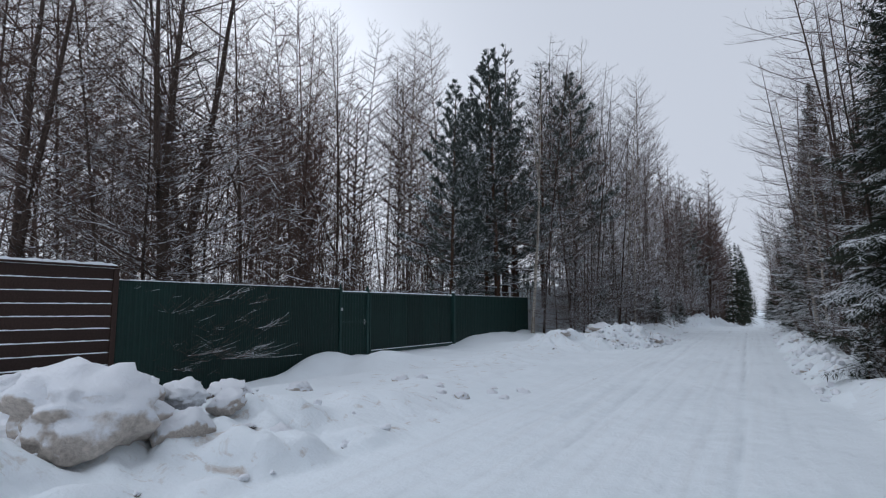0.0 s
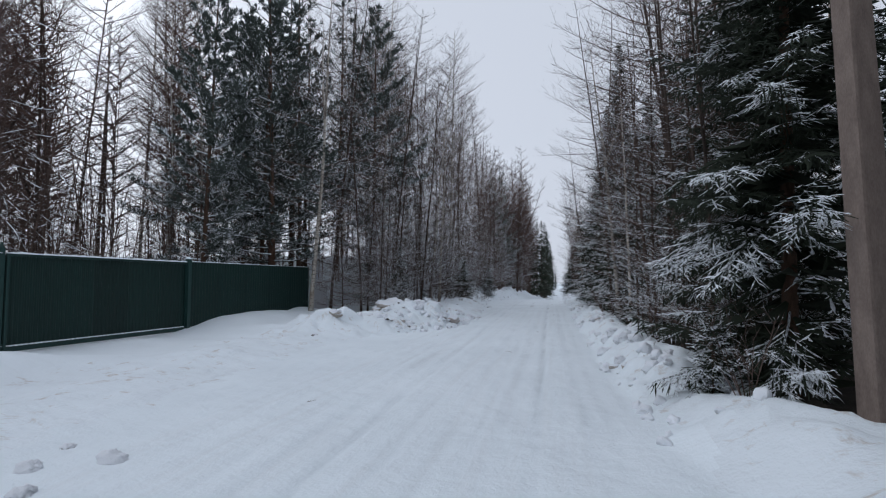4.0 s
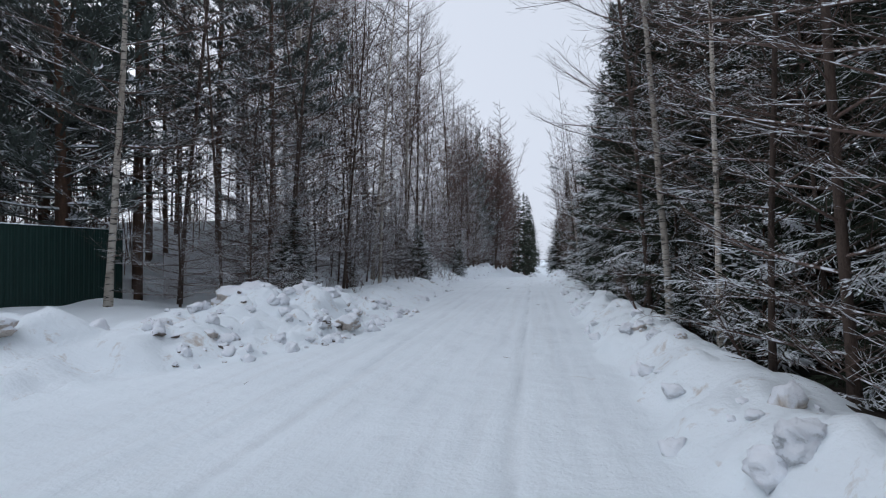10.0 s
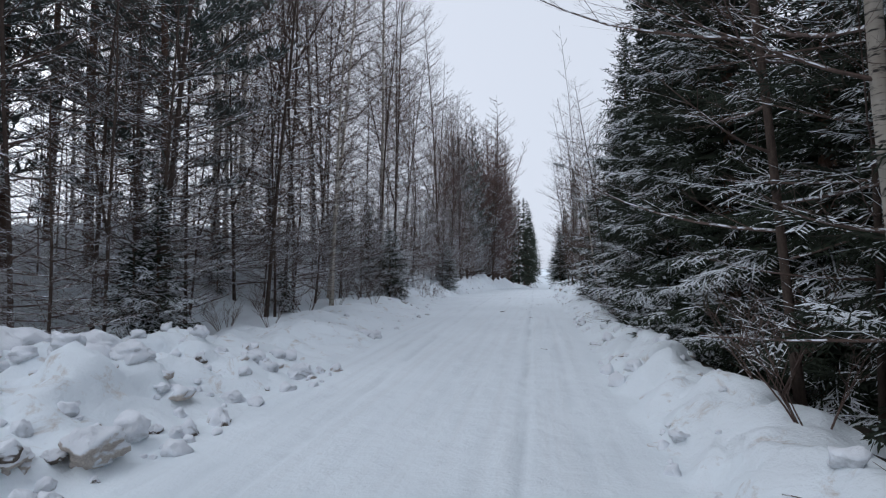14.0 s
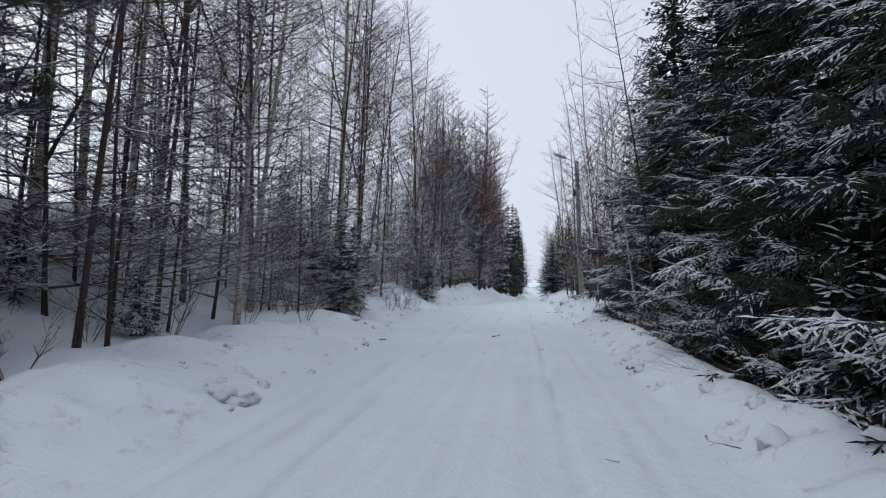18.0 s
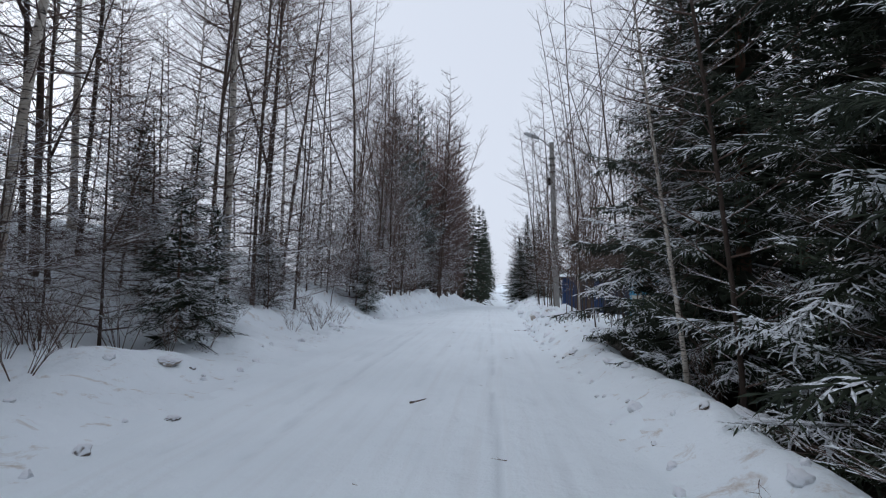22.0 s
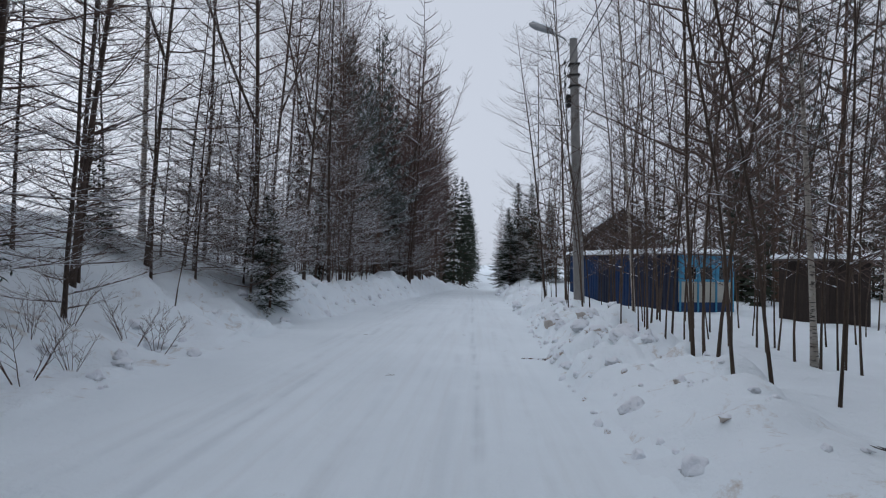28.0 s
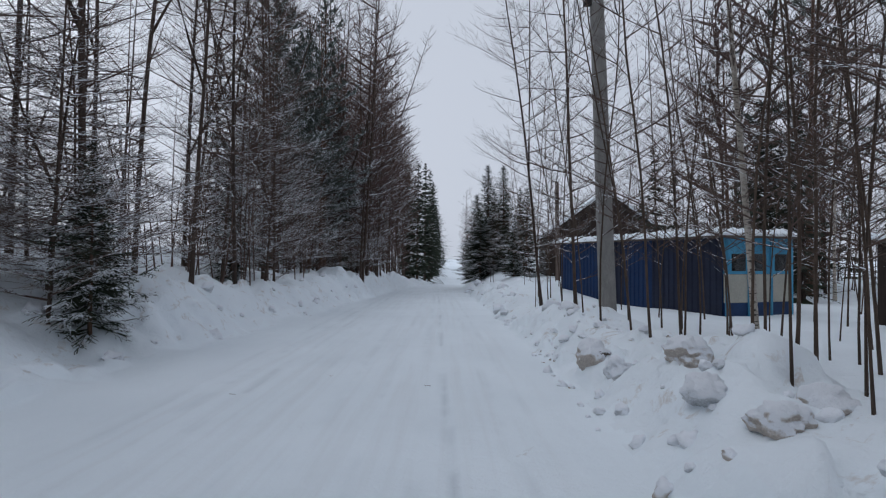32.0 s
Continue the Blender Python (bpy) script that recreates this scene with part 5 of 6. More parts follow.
# sliding gate
gate = new("sliding_gate")
gate.matrix_basis = at_line(F2, F3, 0.08, 0)
gl = length_of(F2, F3) - 0.12
n = 5
gsheet = profiled_sheet("sheet", gl / n + 0.01, 1.72, GREEN, 0.1, 0.012)
for i in range(n):
    part("sheet", gsheet, gate, at=Matrix.Translation((i * gl / n, 0.02 + (0.003 if i % 2 else 0), 0.16)))
part("top_rail", bevelled("top_rail", gl, 0.05, 0.05, GREEN_FRAME, 0.005), gate, at=Matrix.Translation((gl / 2, 0.05, 1.86)))
part("bottom_rail", bevelled("bottom_rail", gl, 0.08, 0.1, GREEN_FRAME, 0.006), gate, at=Matrix.Translation((gl / 2, 0.05, 0.04)))
for s in (0.03, gl - 0.03):
    part("stile", bevelled("stile", 0.05, 0.05, 1.76, GREEN_FRAME, 0.005), gate, at=Matrix.Translation((s, 0.05, 0.1)))
clump = snow_strip("snow_clump", 0.055, 0.04, 0.045, 3, 0.02)
k = 0.12
while k < gl - 0.1:
    part("snow_clump", clump, gate, at=Matrix.Translation((k, 0.07, 0.138)))
    k += 0.1
part("snow_strip", snow_strip("snow_strip", gl, 0.06, 0.04, 8), gate, "", Matrix.Translation((0, 0.05, 1.908)))
tagged(gate, "dark green sliding gate of profiled steel with snow on its rails", "gate")
gpost = new("gate_post")
gpost.matrix_basis = at_line(F3, F4, -0.02, 0)
part("column", bevelled("column", 0.12, 0.12, 2.4, GREEN_FRAME, 0.01), gpost, at=Matrix.Translation((0, 0.08, -0.4)))
part("guide_box", bevelled("guide_box", 0.34, 0.22, 0.16, DARK_METAL, 0.015), gpost, "black guide box at the foot", Matrix.Translation((-0.1, 0.16, -0.12)))
part("snow_cap", snow_strip("snow_cap", 0.14, 0.12, 0.07, 5, 0.03), gpost, "", Matrix.Translation((-0.07, 0.08, 2.0)))
tagged(gpost, "green steel gate post with a small snow cap", "post")

# ---------------------------------------------------------------- brown plank fence
W0, W1 = (-10.35, 2.2), (-10.02, 7.42)
wood = new("plank_fence")
wood.matrix_basis = at_line(W0, W1, 0, 0)
wlen = length_of(W0, W1)
rw = random.Random(5)
for bay in range(2):
    a, b = wlen * bay / 2, wlen * (bay + 1) / 2
    board = bevelled("board", b - a - 0.1, 0.028, 0.215, BROWN_BOARD, 0.004)
    for i in range(12):
        z = -0.564 + i * 0.232 + (0.12 if bay == 0 else 0)
        ob = part("board", board, wood, at=Matrix.Translation(((a + b) / 2, rw.uniform(-0.004, 0.004), z)) @ Matrix.Rotation(rw.uniform(-0.006, 0.006), 4, "Y") @ Matrix.Rotation(-0.12, 4, "X"))
        part("snow_strip", snow_strip("snow_strip", b - a - 0.12, 0.035, 0.022, i + 10 * bay), ob, "", Matrix.Translation((-(b - a - 0.12) / 2, 0.0, 0.215)))
for s in (0.0, wlen / 2, wlen):
    part("post", bevelled("post", 0.1, 0.1, 2.9 + (0.1 if s < wlen - 0.1 else 0), BROWN_BOARD, 0.008), wood, at=Matrix.Translation((s, -0.0, -0.7)))
part("coping", bevelled("coping", wlen / 2, 0.16, 0.04, BROWN_BOARD, 0.006), wood, at=Matrix.Translation((wlen * 0.75, 0.0, 2.21)))
part("coping", bevelled("coping", wlen / 2, 0.16, 0.04, BROWN_BOARD, 0.006), wood, at=Matrix.Translation((wlen * 0.25, 0.0, 2.33)))
part("snow_strip", snow_strip("snow_strip", wlen / 2, 0.17, 0.06, 31), wood, "", Matrix.Translation((wlen / 2, 0, 2.25)))
part("snow_strip", snow_strip("snow_strip", wlen / 2 - 0.02, 0.17, 0.06, 32), wood, "", Matrix.Translation((0, 0, 2.37)))
tagged(wood, "dark brown horizontal plank fence with snow on every board", "fence")

# ---------------------------------------------------------------- concrete poles


def concrete_pole(x, y, height, lean, turn, label, lamp, width=0.27):
    root = new("street_lamp" if lamp else "utility_pole")
    root.matrix_basis = Matrix.Translation((x, y, gz(x, y) - 0.4)) @ Matrix.Rotation(lean, 4, "Y") @ Matrix.Rotation(turn, 4, "Z")
    part("pole", bevelled("pole", width, width * 0.8, height + 0.4, CONCRETE_GREY if lamp else CONCRETE, 0.03, 2, 0.72), root)
    h = height + 0.4
    for z, k in ((h - 0.75, 0), (h - 1.05, 1), (h - 1.35, 0)):
        band = part("bracket", bevelled("bracket", 0.29, 0.22, 0.05, DARK_METAL, 0.006), root, at=Matrix.Translation((0, 0, z)))
        ins = Mesher()
        ins.tube([Vector((-0.16, 0, 0)), Vector((-0.24, 0, 0.0)), Vector((-0.24, 0, 0.1)), Vector((-0.24, 0, 0.14))], [0.012, 0.012, 0.035, 0.02], 8)
        part("insulator", ins.mesh("insulator", [DARK_METAL]), band)
    if lamp:
        arm = Mesher()
        arm.tube([Vector((-0.05, 0, h - 0.25)), Vector((-0.25, 0, h + 0.02)), Vector((-0.62, 0, h + 0.24))], [0.028, 0.026, 0.024], 8)
        part("arm", arm.mesh("arm", [LAMP_GREY]), root)
        head = Mesher()
        prof = [(-0.5, 0.03), (-0.56, 0.06), (-0.75, 0.085), (-1.0, 0.1), (-1.14, 0.07), (-1.2, 0.02)]
        head.tube([Vector((a, 0, h + 0.18 + (-a - 0.5) * 0.42)) for a, _ in prof], [r for _, r in prof], 10)
        hd = part("lamp_head", head.mesh("lamp_head", [LAMP_GREY]), root, "grey cobra-style lamp head")
        part("snow_cap", snow_strip("snow_cap", 0.6, 0.14, 0.07, 12), hd, "", Matrix.Translation((-1.12, 0, h + 0.51)) @ Matrix.Rotation(0.4, 4, "Y"))
        box = part("junction_box", bevelled("junction_box", 0.14, 0.12, 0.34, DARK_METAL, 0.02), root, "dark junction box", Matrix.Translation((-0.17, -0.03, h - 1.9)))
        loop = Mesher()
        loop.tube([Vector(p) for p in ((0.12, 0, h - 1.5), (0.24, -0.02, h - 1.72), (0.3, 0, h - 1.62), (0.33, 0.02, h - 1.9), (0.36, 0.0, h - 2.05))], [0.012] * 5, 5)
        part("cable_loop", loop.mesh("cable_loop", [DARK_METAL]), root, "loose black cable end")
    part("snow_cap", snow_strip("snow_cap", 0.2, 0.14, 0.05, 9, 0.04), root, "", Matrix.Translation((-0.1, 0, h)))
    return tagged(root, label, "street lamp" if lamp else "pole")


concrete_pole(3.42, 11.62, 7.3, -0.026, 0.35, "square concrete pole beside a spruce", False, 0.28)
concrete_pole(2.86, 55.1, 7.2, -0.036, 0.0, "grey concrete street lamp pole with a snow-topped lamp head", True)
concrete_pole(6.8, 78.0, 5.9, -0.01, 0.0, "distant concrete pole in front of the house", False, 0.27)


def wire(a, b, sag, name="overhead_wire"):
    m = Mesher()
    a, b = Vector(a), Vector(b)
    pts = [a.lerp(b, i / 16) - Vector((0, 0, 4 * sag * (i / 16) * (1 - i / 16))) for i in range(17)]
    m.tube(pts, [0.011] * 17, 4)
    tagged(new(name, m.mesh(name, [DARK_METAL])), "thin black overhead wire strung between the poles", "wire", group="overhead wires")


for k, z in enumerate((6.75, 6.4)):
    wire((3.05, 11.62, z + 0.55), (2.36, 55.1, z), 0.7)
    wire((2.36, 55.1, z), (6.56, 78.0, z - 1.75 + 0.2 * k), 0.5)
wire((3.05, 11.62, 7.2), (3.0, -28.0, 7.2), 0.6)

# ---------------------------------------------------------------- sheds behind the saplings


def window(name, w, h, frame_mat):
    root = new(name)
    for sx in (-1, 1):
        part("frame_side", bevelled("frame_side", 0.05, 0.05, h, frame_mat, 0.004), root, at=Matrix.Translation((sx * (w / 2 - 0.025), 0, 0)))
    for z in (0, h - 0.05, h * 0.5):
        part("frame_bar", bevelled("frame_bar", w - 0.1, 0.045, 0.05, frame_mat, 0.004), root, at=Matrix.Translation((0, 0, z)))
    part("pane", bevelled("pane", w - 0.1, 0.008, h - 0.06, GLASS, 0), root, at=Matrix.Translation((0, 0, 0.03)))
    return root


def shed(p, u, length, depth, height, foot):
    """The long blue shed: p its corner next to the road, u the way along its long front."""
    root = new("blue_shed")
    d = Vector((u[0], u[1], 0)).normalized()
    e = Vector((d.y, -d.x, 0))
    root.matrix_basis = Matrix(((d.x, e.x, 0, p[0]), (d.y, e.y, 0, p[1]), (0, 0, 1, foot), (0, 0, 0, 1)))
    n = 6
    w = length / n
    for i in range(n):
        mat = BLUE_DARK if i in (0, 1, 3) else BLUE
        part("wall_sheet", profiled_sheet("wall_sheet", w - 0.02, height, mat, 0.2, 0.03), root, "" if mat is BLUE else "dark blue sheet", Matrix.Translation((i * w, -0.03, 0)))
    for i in range(n + 1):
        part("stud", bevelled("stud", 0.06, 0.06, height, BLUE, 0.006), root, at=Matrix.Translation((min(max(i * w, 0.03), length - 0.03), 0.03, 0)))
    body = Mesher()
    body.box(0.0, 0.01, 0.0, length, depth, height - 0.01)
    part("body", body.mesh("body", [BLUE_DARK]), root)
    # the end towards the walk: pale blue above, cream below the windows, blue skirting
    for y0, y1, z0, z1, m, lab in ((0.02, depth, 0.0, 0.42, BLUE, "blue skirting panel"), (0.02, depth, 0.42, 1.12, CREAM, "cream panel"), (0.02, depth, 1.12, height, SKYBLUE, "pale blue panel")):
        pn = Mesher()
        pn.box(-0.05, y0, z0 + 0.004, -0.004, y1, z1 - 0.004)
        part("end_panel", pn.mesh("end_panel", [m]), root, lab)
    for y in (0.05, depth * 0.34, depth * 0.67, depth - 0.05):
        part("end_batten", bevelled("end_batten", 0.04, 0.06, height - 0.02, SKYBLUE, 0.005), root, at=Matrix.Translation((-0.07, y, 0.01)))
    for y in (depth * 0.2, depth * 0.5, depth * 0.83):
        wnd = Mesher()
        wnd.box(-0.058, y - depth * 0.1, 1.2, -0.051, y + depth * 0.1, 1.62)
        part("window_pane", wnd.mesh("window_pane", [GLASS]), root, "dark window pane")
    roof = Mesher()
    roof.box(-0.25, -0.3, height, length + 0.2, depth + 0.2, height + 0.04)
    part("roof", roof.mesh("roof", [GREY_WOOD]), root)
    for k in range(10):
        part("roof_snow", snow_strip("roof_snow", length + 0.4, 0.4, 0.2, 40 + k), root, "", Matrix.Translation((-0.22, -0.14 + k * (depth + 0.2) / 9.5, height + 0.04)))
    return tagged(root, "long low blue metal shed with a cream end and snowy roof", "shed")


shed((6.8, 58.9), (-0.31, 0.95), 7.6, 2.2, 2.02, -0.22)

cabin = new("brown_cabin")
cabin.matrix_basis = Matrix.Translation((9.95, 56.4, -0.38)) @ Matrix.Rotation(0.12, 4, "Z")
for i in range(9):
    plank = bevelled("plank", 0.165, 0.03, 2.0, BROWN_WALL, 0.004)
    part("plank", plank, cabin, at=Matrix.Translation((-0.66 + i * 0.168, -0.75, 0)))
    part("plank", plank, cabin, at=Matrix.Translation((-0.75, -0.66 + i * 0.168, 0)) @ Matrix.Rotation(math.pi / 2, 4, "Z"))
core = Mesher()
core.box(-0.73, -0.73, 0, 0.75, 0.8, 1.98)
part("body", core.mesh("body", [BROWN_WALL]), cabin)
part("roof", bevelled("roof", 1.95, 1.95, 0.06, GREY_WOOD, 0.01), cabin, at=Matrix.Translation((0, 0, 2.0)))
for k in range(6):
    part("roof_snow", snow_strip("roof_snow", 1.9, 0.42, 0.16, 60 + k), cabin, "", Matrix.Translation((-0.95, -0.8 + k * 0.32, 2.06)))
tagged(cabin, "small dark brown plank cabin with a flat snow-covered roof", "cabin")

house = new("gabled_house")
house.matrix_basis = Matrix.Translation((11.7, 87.8, -0.4)) @ Matrix.Rotation(-0.1, 4, "Z") @ Matrix.Diagonal((1.5, 1.5, 1.43, 1))
hb = Mesher()
hb.v += [Vector(p) for p in ((-2.6, -3, 0), (2.6, -3, 0), (2.6, 3, 0), (-2.6, 3, 0), (-2.6, -3, 2.3), (2.6, -3, 2.3), (2.6, 3, 2.3), (-2.6, 3, 2.3), (0, -3, 4.3), (0, 3, 4.3))]
for f in ((0, 1, 5, 8, 4), (2, 3, 7, 9, 6), (1, 2, 6, 5), (3, 0, 4, 7)):
    hb.face(f)
part("wall", hb.mesh("wall", [GREY_WOOD]), house, "weathered grey-brown plank walls")
for sx in (-1, 1):
    rf = Mesher()
    rf.box(-0.03, -3.3, -0.05, 3.45, 3.3, 0.03)
    slope = Matrix.Translation((0, 0, 4.36)) @ Matrix.Rotation(0 if sx > 0 else math.pi, 4, "Z") @ Matrix.Rotation(math.atan2(2.0, 2.6), 4, "Y")
    part("roof_slope", rf.mesh("roof_slope", [BROWN_WALL]), house, at=slope)
    sn = Mesher()
    sn.box(0.02, -3.32, 0.034, 3.42, 3.32, 0.16)
    part("roof_snow", sn.mesh("roof_snow", [SNOW]), house, "snow lying on the roof slope", slope)
for i in range(11):
    z0 = 2.3 + max(0.05, 2.0 * (1 - abs(-2.35 + i * 0.47) / 2.6)) - 0.1
    part("gable_plank", bevelled("gable_plank", 0.44, 0.03, z0, BROWN_WALL, 0.004), house, at=Matrix.Translation((-2.35 + i * 0.47, -3.02, 0)))
tagged(house, "grey wooden house with a steep snow-edged gable roof", "house")

# white board standing behind the end of the fence
board = new("white_board", bevelled("white_board", 0.6, 0.05, 1.25, WHITE_SHEET, 0.01))
board.matrix_basis = Matrix.Translation((-9.4, 28.6, gz(-9.4, 28.6) - 0.05)) @ Matrix.Rotation(0.5, 4, "Z")
tagged(board, "white upright board standing among the trees", "board")

# ---------------------------------------------------------------- lumps of ploughed snow


def chunk(seed, points, soft):
    """A broken lump: the hull of scattered points, its edges worn."""
    rnd = random.Random(seed)
    bm = bmesh.new()
    for _ in range(points):
        p = Vector((rnd.gauss(0, 1), rnd.gauss(0, 1), rnd.gauss(0, 1))).normalized() * rnd.uniform(0.36, 0.56)
        bm.verts.new((p.x, p.y, p.z * 0.8))
    got = bmesh.ops.convex_hull(bm, input=list(bm.verts))
    bmesh.ops.delete(bm, geom=list({g for g in got["geom_interior"] if isinstance(g, bmesh.types.BMVert)}), context="VERTS")
    return bm


def ball(seed):
    """A rounded crumbly lump."""
    bm = bmesh.new()
    bmesh.ops.create_icosphere(bm, subdivisions=4, radius=0.5)
    o = Vector((seed * 7.3, seed * 3.1, seed * 1.7))
    for v in bm.verts:
        p = v.co.copy()
        v.co = p * (0.94 + 0.5 * noise.noise(p * 1.7 + o) + 0.34 * abs(noise.noise(p * 4.2 + o)) + 0.17 * noise.noise(p * 8 + o) + 0.1 * abs(noise.noise(p * 17 + o)) + 0.06 * noise.noise(p * 31 + o))
    return bm


def clod_mesh(seed, flat, rough, mats):
    bm = ball(seed + 40)
    for v in bm.verts:
        v.co.z *= flat
    me = bpy.data.meshes.new("snow_clod")
    bm.to_mesh(me)
    bm.free()
    for m in mats:
        me.materials.append(m)
    me.polygons.foreach_set("use_smooth", [True] * len(me.polygons))
    return me


def clod_material(name, under, top_share):
    m, nt, b = material(name, 0.8, 0, 0.2)
    v = coords(nt)
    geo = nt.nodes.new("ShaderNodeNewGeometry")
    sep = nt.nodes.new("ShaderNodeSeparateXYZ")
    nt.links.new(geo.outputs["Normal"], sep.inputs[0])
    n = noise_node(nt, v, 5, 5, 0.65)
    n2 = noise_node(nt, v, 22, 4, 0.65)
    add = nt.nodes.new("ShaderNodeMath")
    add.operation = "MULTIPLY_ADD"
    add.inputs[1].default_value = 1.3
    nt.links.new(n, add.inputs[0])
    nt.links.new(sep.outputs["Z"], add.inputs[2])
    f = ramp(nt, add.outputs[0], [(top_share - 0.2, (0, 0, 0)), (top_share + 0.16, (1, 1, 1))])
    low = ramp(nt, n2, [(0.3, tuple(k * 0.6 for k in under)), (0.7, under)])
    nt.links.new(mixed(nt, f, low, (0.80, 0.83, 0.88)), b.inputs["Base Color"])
    relief(nt, b, n2, 0.6, 0.03)
    return m


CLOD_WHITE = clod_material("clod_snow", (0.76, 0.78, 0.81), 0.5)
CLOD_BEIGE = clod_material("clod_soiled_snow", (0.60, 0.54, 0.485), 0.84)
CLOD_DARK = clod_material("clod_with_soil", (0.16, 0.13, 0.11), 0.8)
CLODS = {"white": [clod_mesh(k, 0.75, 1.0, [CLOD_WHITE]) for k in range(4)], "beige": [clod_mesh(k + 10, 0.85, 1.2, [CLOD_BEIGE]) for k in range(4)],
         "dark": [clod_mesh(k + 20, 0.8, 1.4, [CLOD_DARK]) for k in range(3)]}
CLOD_LABEL = {"white": "lump of ploughed snow on the snow bank", "beige": "soiled beige lump of ploughed snow with a white cap", "dark": "snow lump mixed with dark soil and leaves"}
clod_count = [0]


def clod(kind, x, y, size, high=1.0, sink=0.02, turn=None, stretch=1.0):
    clod_count[0] += 1
    k = clod_count[0]
    ob = new("snow_lump", CLODS[kind][k % len(CLODS[kind])])
    turn = k * 2.4 if turn is None else turn
    ob.matrix_basis = Matrix.Translation((x, y, gz(x, y) + size * 0.10 * high - size * sink)) @ Matrix.Rotation(turn, 4, "Z") @ Matrix.Diagonal((size * stretch, size, size * high, 1))
    return tagged(ob, CLOD_LABEL[kind], "snow lump", group="lumps of ploughed snow")


# the heap at the start of the walk: lumps lying on one another
for kind, x, y, s, h, up in (("beige", -4.05, 3.95, 1.02, 0.86, 0.1), ("beige", -4.8, 4.05, 0.95, 0.85, 0.08), ("white", -4.45, 4.2, 0.62, 0.8, 0.34), ("beige", -4.02, 4.3, 0.5, 0.8, 0.3),
                             ("white", -4.95, 4.25, 0.6, 0.85, 0.36), ("white", -4.4, 4.5, 0.5, 0.8, 0.2), ("white", -5.25, 4.05, 0.45, 0.9, 0.4), ("white", -4.62, 3.85, 0.36, 0.9, 0.44), ("white", -3.85, 4.75, 0.4, 0.8, 0.08)):
    clod(kind, x, y, s, h, -(up + 0.14) / s)
for kind, x, y, s, h in (("white", -5.3, 4.9, 0.7, 0.8), ("white", -4.9, 5.0, 0.5, 0.8), ("beige", -3.52, 4.52, 0.4, 1.1), ("dark", -4.0, 5.35, 0.42, 0.9),
                         ("beige", -3.75, 5.2, 0.34, 0.9), ("white", -4.9, 5.6, 0.6, 0.7), 
                         ("white", -5.9, 4.3, 0.8, 0.8), ("beige", -6.04, 8.46, 0.36, 1.0),
                         ("beige", -3.15, 9.0, 0.26, 1.0), ("dark", -3.55, 9.1, 0.18, 0.8), ("beige", -4.85, 9.8, 0.26, 0.9), ("white", -4.6, 10.1, 0.22, 0.9), ("white", -3.0, 9.8, 0.2, 0.9),
                         ("white", -2.6, 9.4, 0.2, 0.9), ("dark", -3.35, 8.4, 0.15, 0.6), ("white", -3.0, 5.2, 0.25, 0.9), ("dark", -3.25, 5.0, 0.12, 0.7),
                         ("dark", -2.95, 6.3, 0.12, 0.6), ("white", -4.5, 3.1, 0.5, 0.8), ("dark", -3.2, 10.3, 0.14, 0.8), ("white", -2.58, 10.1, 0.24, 0.9), ("white", -3.9, 9.6, 0.2, 0.9)):
    clod(kind, x, y, s, h, 0.2)
# bank after the entrance
for kind, x, y, s, h in (("beige", -4.86, 19.7, 0.3, 0.9), ("dark", -4.82, 18.4, 0.16, 0.8), ("beige", -4.3, 21.45, 0.32, 0.8), ("white", -4.97, 25.1, 0.95, 0.7), ("beige", -4.9, 24.5, 0.95, 0.65),
                         ("white", -4.2, 25.3, 0.6, 0.85), ("white", -3.9, 24.9, 0.55, 0.8), ("white", -3.4, 25.0, 0.4, 0.8), ("beige", -2.5, 23.6, 0.36, 0.85), ("beige", -2.75, 23.2, 0.3, 0.7),
                         ("dark", -2.62, 23.4, 0.14, 0.8), ("white", -2.5, 26.9, 0.3, 0.9), ("white", -2.66, 25.55, 0.25, 0.8), ("dark", -2.6, 24.3, 0.13, 0.8), ("white", -2.95, 30.6, 0.3, 0.8),
                         ("white", -2.8, 30.75, 0.34, 0.8), ("dark", -3.0, 31.6, 0.14, 0.7), ("white", -2.7, 30.55, 0.22, 0.7), ("dark", -2.84, 36.3, 0.14, 0.6), ("beige", -4.0, 38.0, 0.3, 0.5)):
    clod(kind, x, y, s, h)
# right bank
for kind, x, y, s, h in (("white", 1.95, 16.9, 0.5, 0.8), ("white", 2.1, 16.4, 0.42, 0.75), ("white", 1.85, 17.8, 0.4, 0.8), ("white", 2.25, 17.4, 0.55, 0.8), ("white", 1.8, 15.6, 0.35, 0.7),
                         ("white", 1.95, 21.6, 0.26, 0.9), ("white", 1.75, 22.1, 0.3, 0.9), ("beige", 2.15, 21.2, 0.2, 0.9), ("beige", 2.4, 36.3, 0.5, 0.8), ("beige", 2.15, 50.5, 0.42, 0.8),
                         ("dark", 2.2, 50.6, 0.26, 0.8), ("beige", 1.7, 51.9, 0.42, 1.0), ("white", 1.85, 51.4, 0.35, 0.9), ("dark", 1.8, 51.8, 0.2, 0.8), ("white", 1.9, 49.6, 0.4, 0.8),
                         ("beige", 2.0, 48.9, 0.4, 0.7), ("white", 1.55, 45.3, 0.3, 0.8), ("white", 2.1, 47.6, 0.45, 0.8), ("white", 1.35, 47.9, 0.3, 0.7), ("beige", 2.6, 49.4, 0.45, 0.7)):
    clod(kind, x, y, s * (0.62 if y < 44 else 0.8), h * 1.25, 0.08)
rc = random.Random(12)


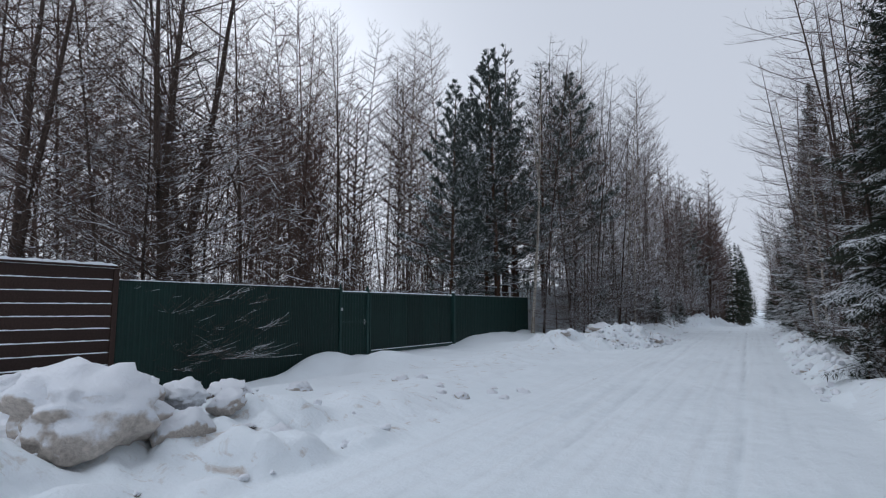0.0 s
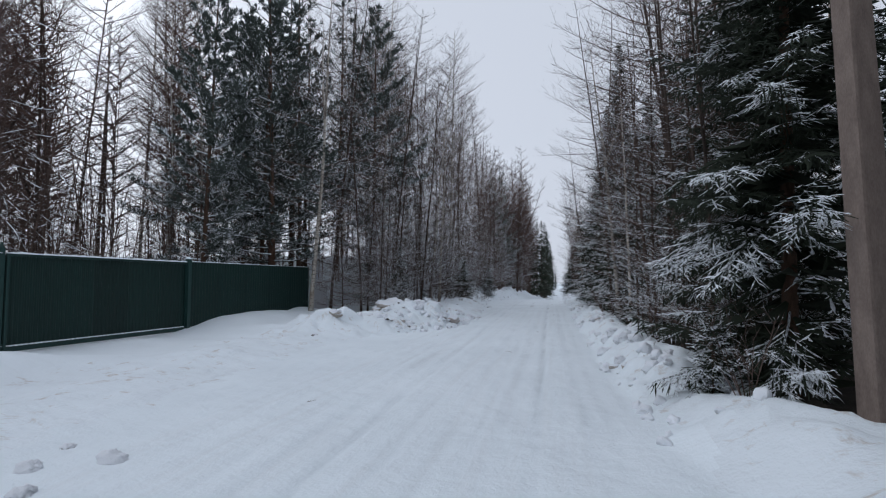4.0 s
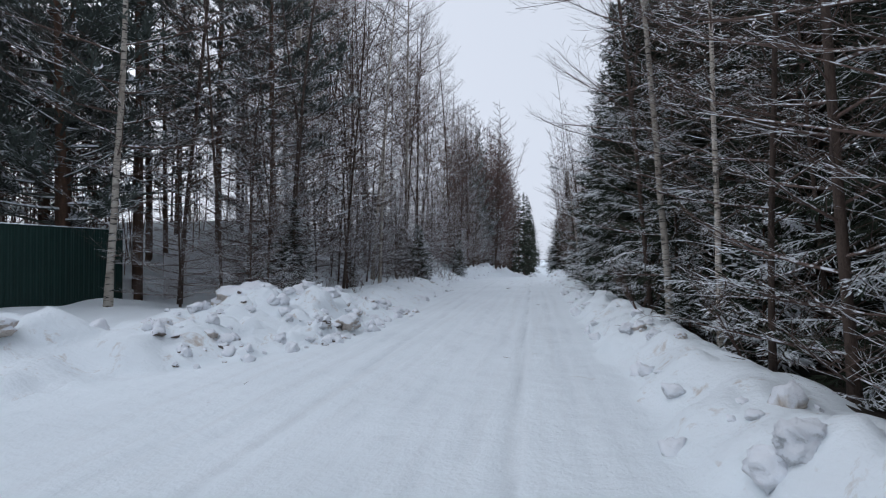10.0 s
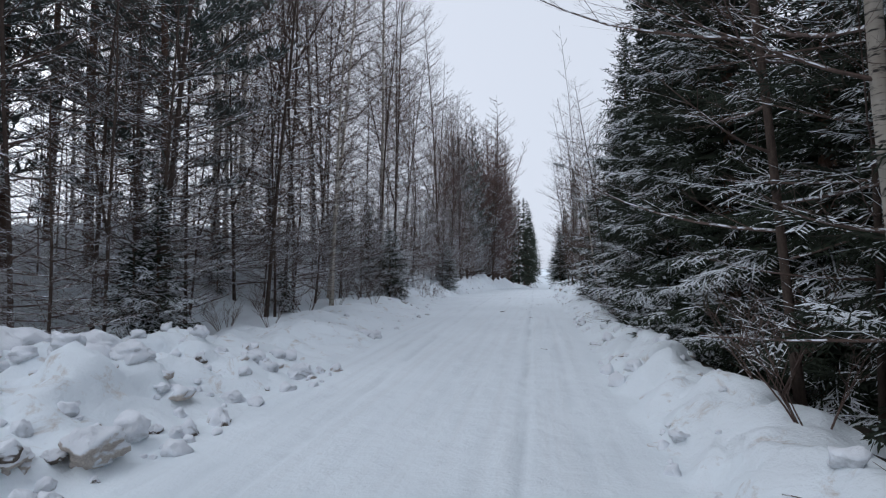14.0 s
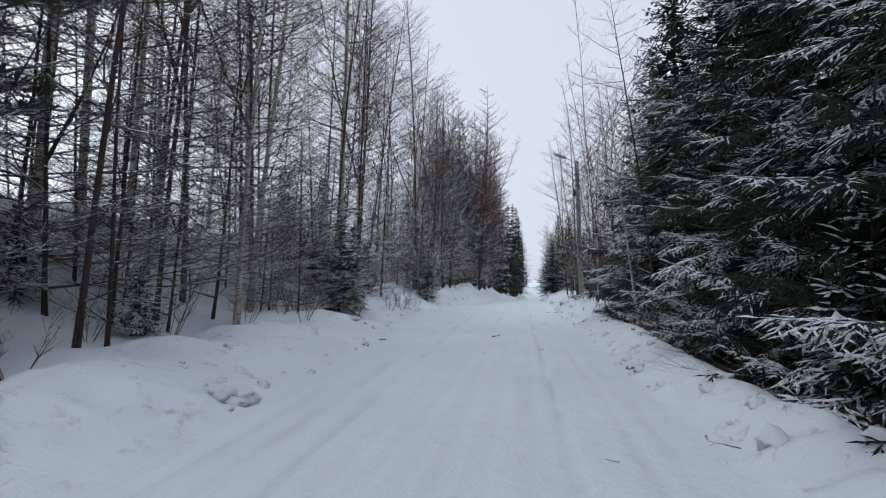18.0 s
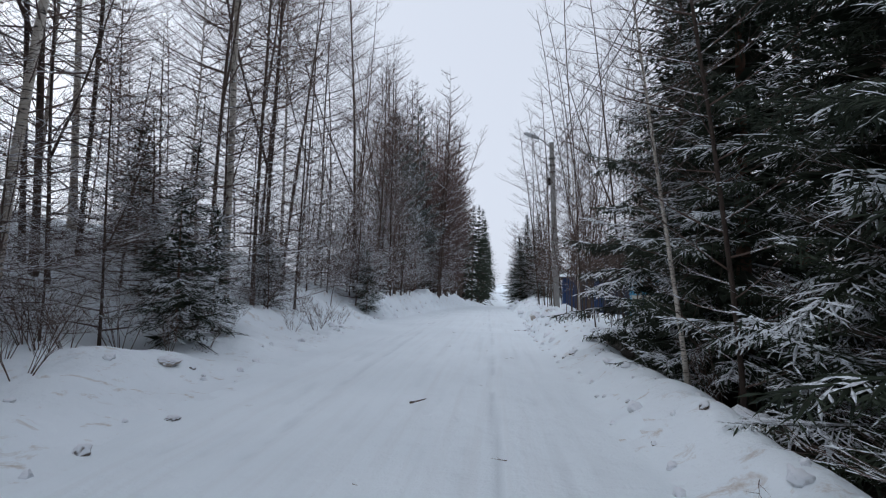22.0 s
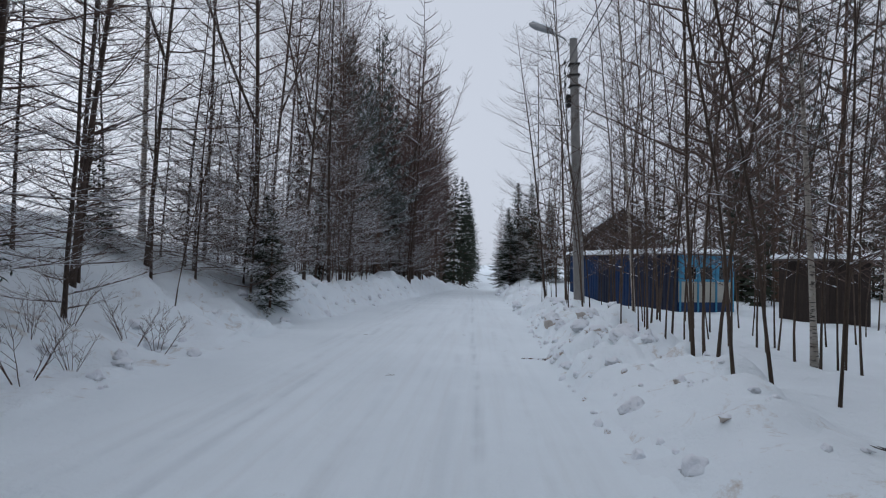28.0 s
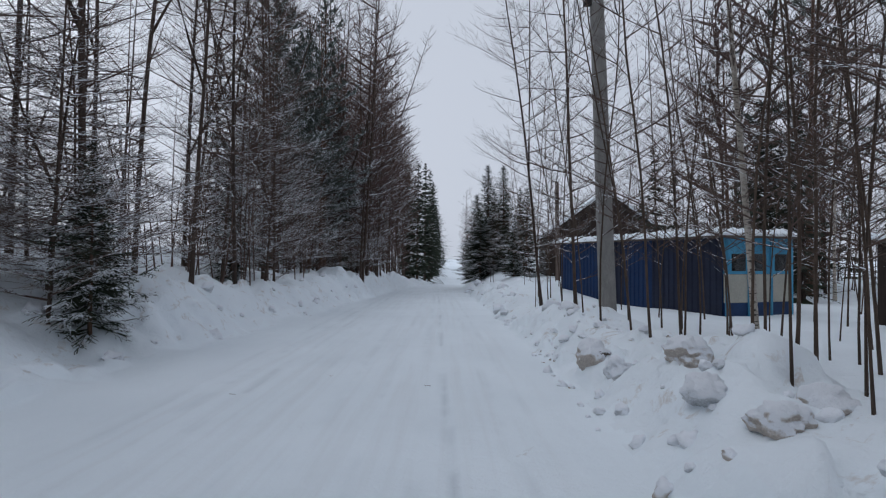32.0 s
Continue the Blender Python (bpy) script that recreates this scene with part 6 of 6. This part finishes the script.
def strew(count, side, y0, y1, d0, d1, smin, smax, mix):
    """Small lumps along a bank, more of them near its foot."""
    out = []
    for _ in range(count):
        y = rc.uniform(y0, y1)
        A = LEFT_A if side < 0 else RIGHT_A
        edge = float(np.interp(y, A[:, 0], A[:, 1]))
        x = edge + side * (d0 + (d1 - d0) * rc.random() ** 1.3)
        out.append((rc.choice(mix), x, y, smin + (smax - smin) * rc.random() ** 2, rc.uniform(0.6, 1.0)))
    return out


W4 = ["white"] * 6
small = strew(200, -1, 20.5, 27.5, -0.2, 2.2, 0.06, 0.26, W4 + ["beige", "dark"]) + strew(36, -1, 30, 46, 0.0, 1.5, 0.05, 0.16, W4 + ["dark"])
small += strew(50, -1, 46, 70, 0.1, 1.5, 0.1, 0.36, W4) + strew(90, 1, 11, 30, -0.05, 1.0, 0.05, 0.26, W4 + ["beige"])
small += strew(60, 1, 30, 43, 0.0, 0.9, 0.05, 0.18, W4 + ["dark"]) + strew(150, 1, 43, 56, -0.05, 1.3, 0.05, 0.17, W4 + ["beige"])
small += strew(40, 1, 56, 80, 0.0, 1.2, 0.12, 0.45, W4) + strew(34, -1, 2.0, 7.0, 0.1, 3.2, 0.04, 0.15, W4 + ["dark"])


def crumb_shapes():
    out = []
    for seed in range(8):
        bm = chunk(seed + 90, 18, False)
        bmesh.ops.triangulate(bm, faces=list(bm.faces))
        bmesh.ops.subdivide_edges(bm, edges=list(bm.edges), cuts=2, use_grid_fill=True, smooth=0.5)
        for v in bm.verts:
            v.co *= 1 + 0.5 * noise.noise(v.co * 3.5 + Vector((seed, 0, 0))) + 0.2 * noise.noise(v.co * 9 + Vector((0, seed, 0)))
        bm.verts.index_update()
        out.append((np.array([tuple(p.co) for p in bm.verts]), [[q.index for q in p.verts] for p in bm.faces]))
        bm.free()
    return out


def crumbs(name, label, rows):
    shapes, vs, fs, ss, n = crumb_shapes(), [], [], [], 0
    for k, (kind, x, y, s, h) in enumerate(rows):
        v, faces = shapes[k % 8]
        a = k * 2.4
        r = np.array([[math.cos(a), -math.sin(a), 0], [math.sin(a), math.cos(a), 0], [0, 0, 1]])
        vs.append((v * (s, s * 0.95, s * 1.3 * h)) @ r.T + (x, y, gz(x, y) + s * 0.06))
        fs += [tuple(i + n for i in q) for q in faces]
        ss += [{"white": 0, "beige": 1, "dark": 2}[kind]] * len(faces)
        n += len(v)
    me = bpy.data.meshes.new(name)
    me.from_pydata(np.concatenate(vs).tolist(), [], fs)
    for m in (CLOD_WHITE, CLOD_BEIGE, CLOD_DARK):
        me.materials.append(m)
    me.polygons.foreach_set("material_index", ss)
    me.polygons.foreach_set("use_smooth", [True] * len(fs))
    me.update()
    tagged(new(name, me), label, "snow", kind="stuff")


crumbs("snow_crumbs", "small crumbs of ploughed snow along the road banks", small)


# twigs and sticks on the snow
def stick(x, y, length, turn, forks, seed, radius=0.009, lift=0.03, snow=0.3, label="bare broken twig lying on the snow"):
    rs = random.Random(seed)
    m = Mesher()
    d = Vector((math.cos(turn), math.sin(turn), 0.05))
    p = Vector((0, 0, lift))
    b = bend(p, d, length, 5, 0.0, 0.12, rs)
    m.limb(b, [radius * (1 - i / 7) for i in range(6)], rs, snow, 0.6)
    for _ in range(forks):
        tp, td = along(b, rs.uniform(0.2, 0.95))
        s = Vector((td.y, -td.x, rs.uniform(0.0, 0.5))) * rs.choice((-1, 1))
        m.limb(bend(tp, td + s, length * rs.uniform(0.2, 0.45), 3, 0, 0.15, rs), [radius * 0.5, radius * 0.4, radius * 0.3, radius * 0.15], rs, snow, 0.6)
    ob = new("fallen_twig", m.mesh("fallen_twig", [TWIG, TWIG_SNOW]))
    ob.matrix_basis = Matrix.Translation((x, y, gz(x, y)))
    return tagged(ob, label, "twig", group="fallen twigs")


stick(2.6, 22.5, 0.7, 2.6, 5, 1, 0.005, 0.2, 0.4, "long bare branch reaching over the bank towards the road")
stick(1.2, 48.7, 0.4, 3.0, 0, 2, 0.02, 0.0, 1.0, "snow-covered stick lying at the road edge")
stick(1.6, 28.2, 0.22, 0.4, 4, 3, 0.004)
stick(1.55, 30.0, 0.2, 2.4, 3, 4, 0.004)
stick(1.42, 33.3, 0.2, 1.0, 3, 5, 0.004)
stick(-0.72, 37.3, 0.2, 0.8, 2, 6, 0.01)
for k in range(16):
    y = rc.uniform(12, 54)
    stick(rc.uniform(-2.3, 1.7), y, rc.uniform(0.05, 0.16), rc.uniform(0, 6.28), 1, 50 + k, 0.0024, 0.004, 0.0, "small dark twig on the packed snow")
for k in range(7):
    y = rc.uniform(14, 44)
    stick(rc.uniform(1.7, 2.6), y, rc.uniform(0.12, 0.35), rc.uniform(0, 6.28), 3, 150 + k, 0.0028, 0.02, 0.3)
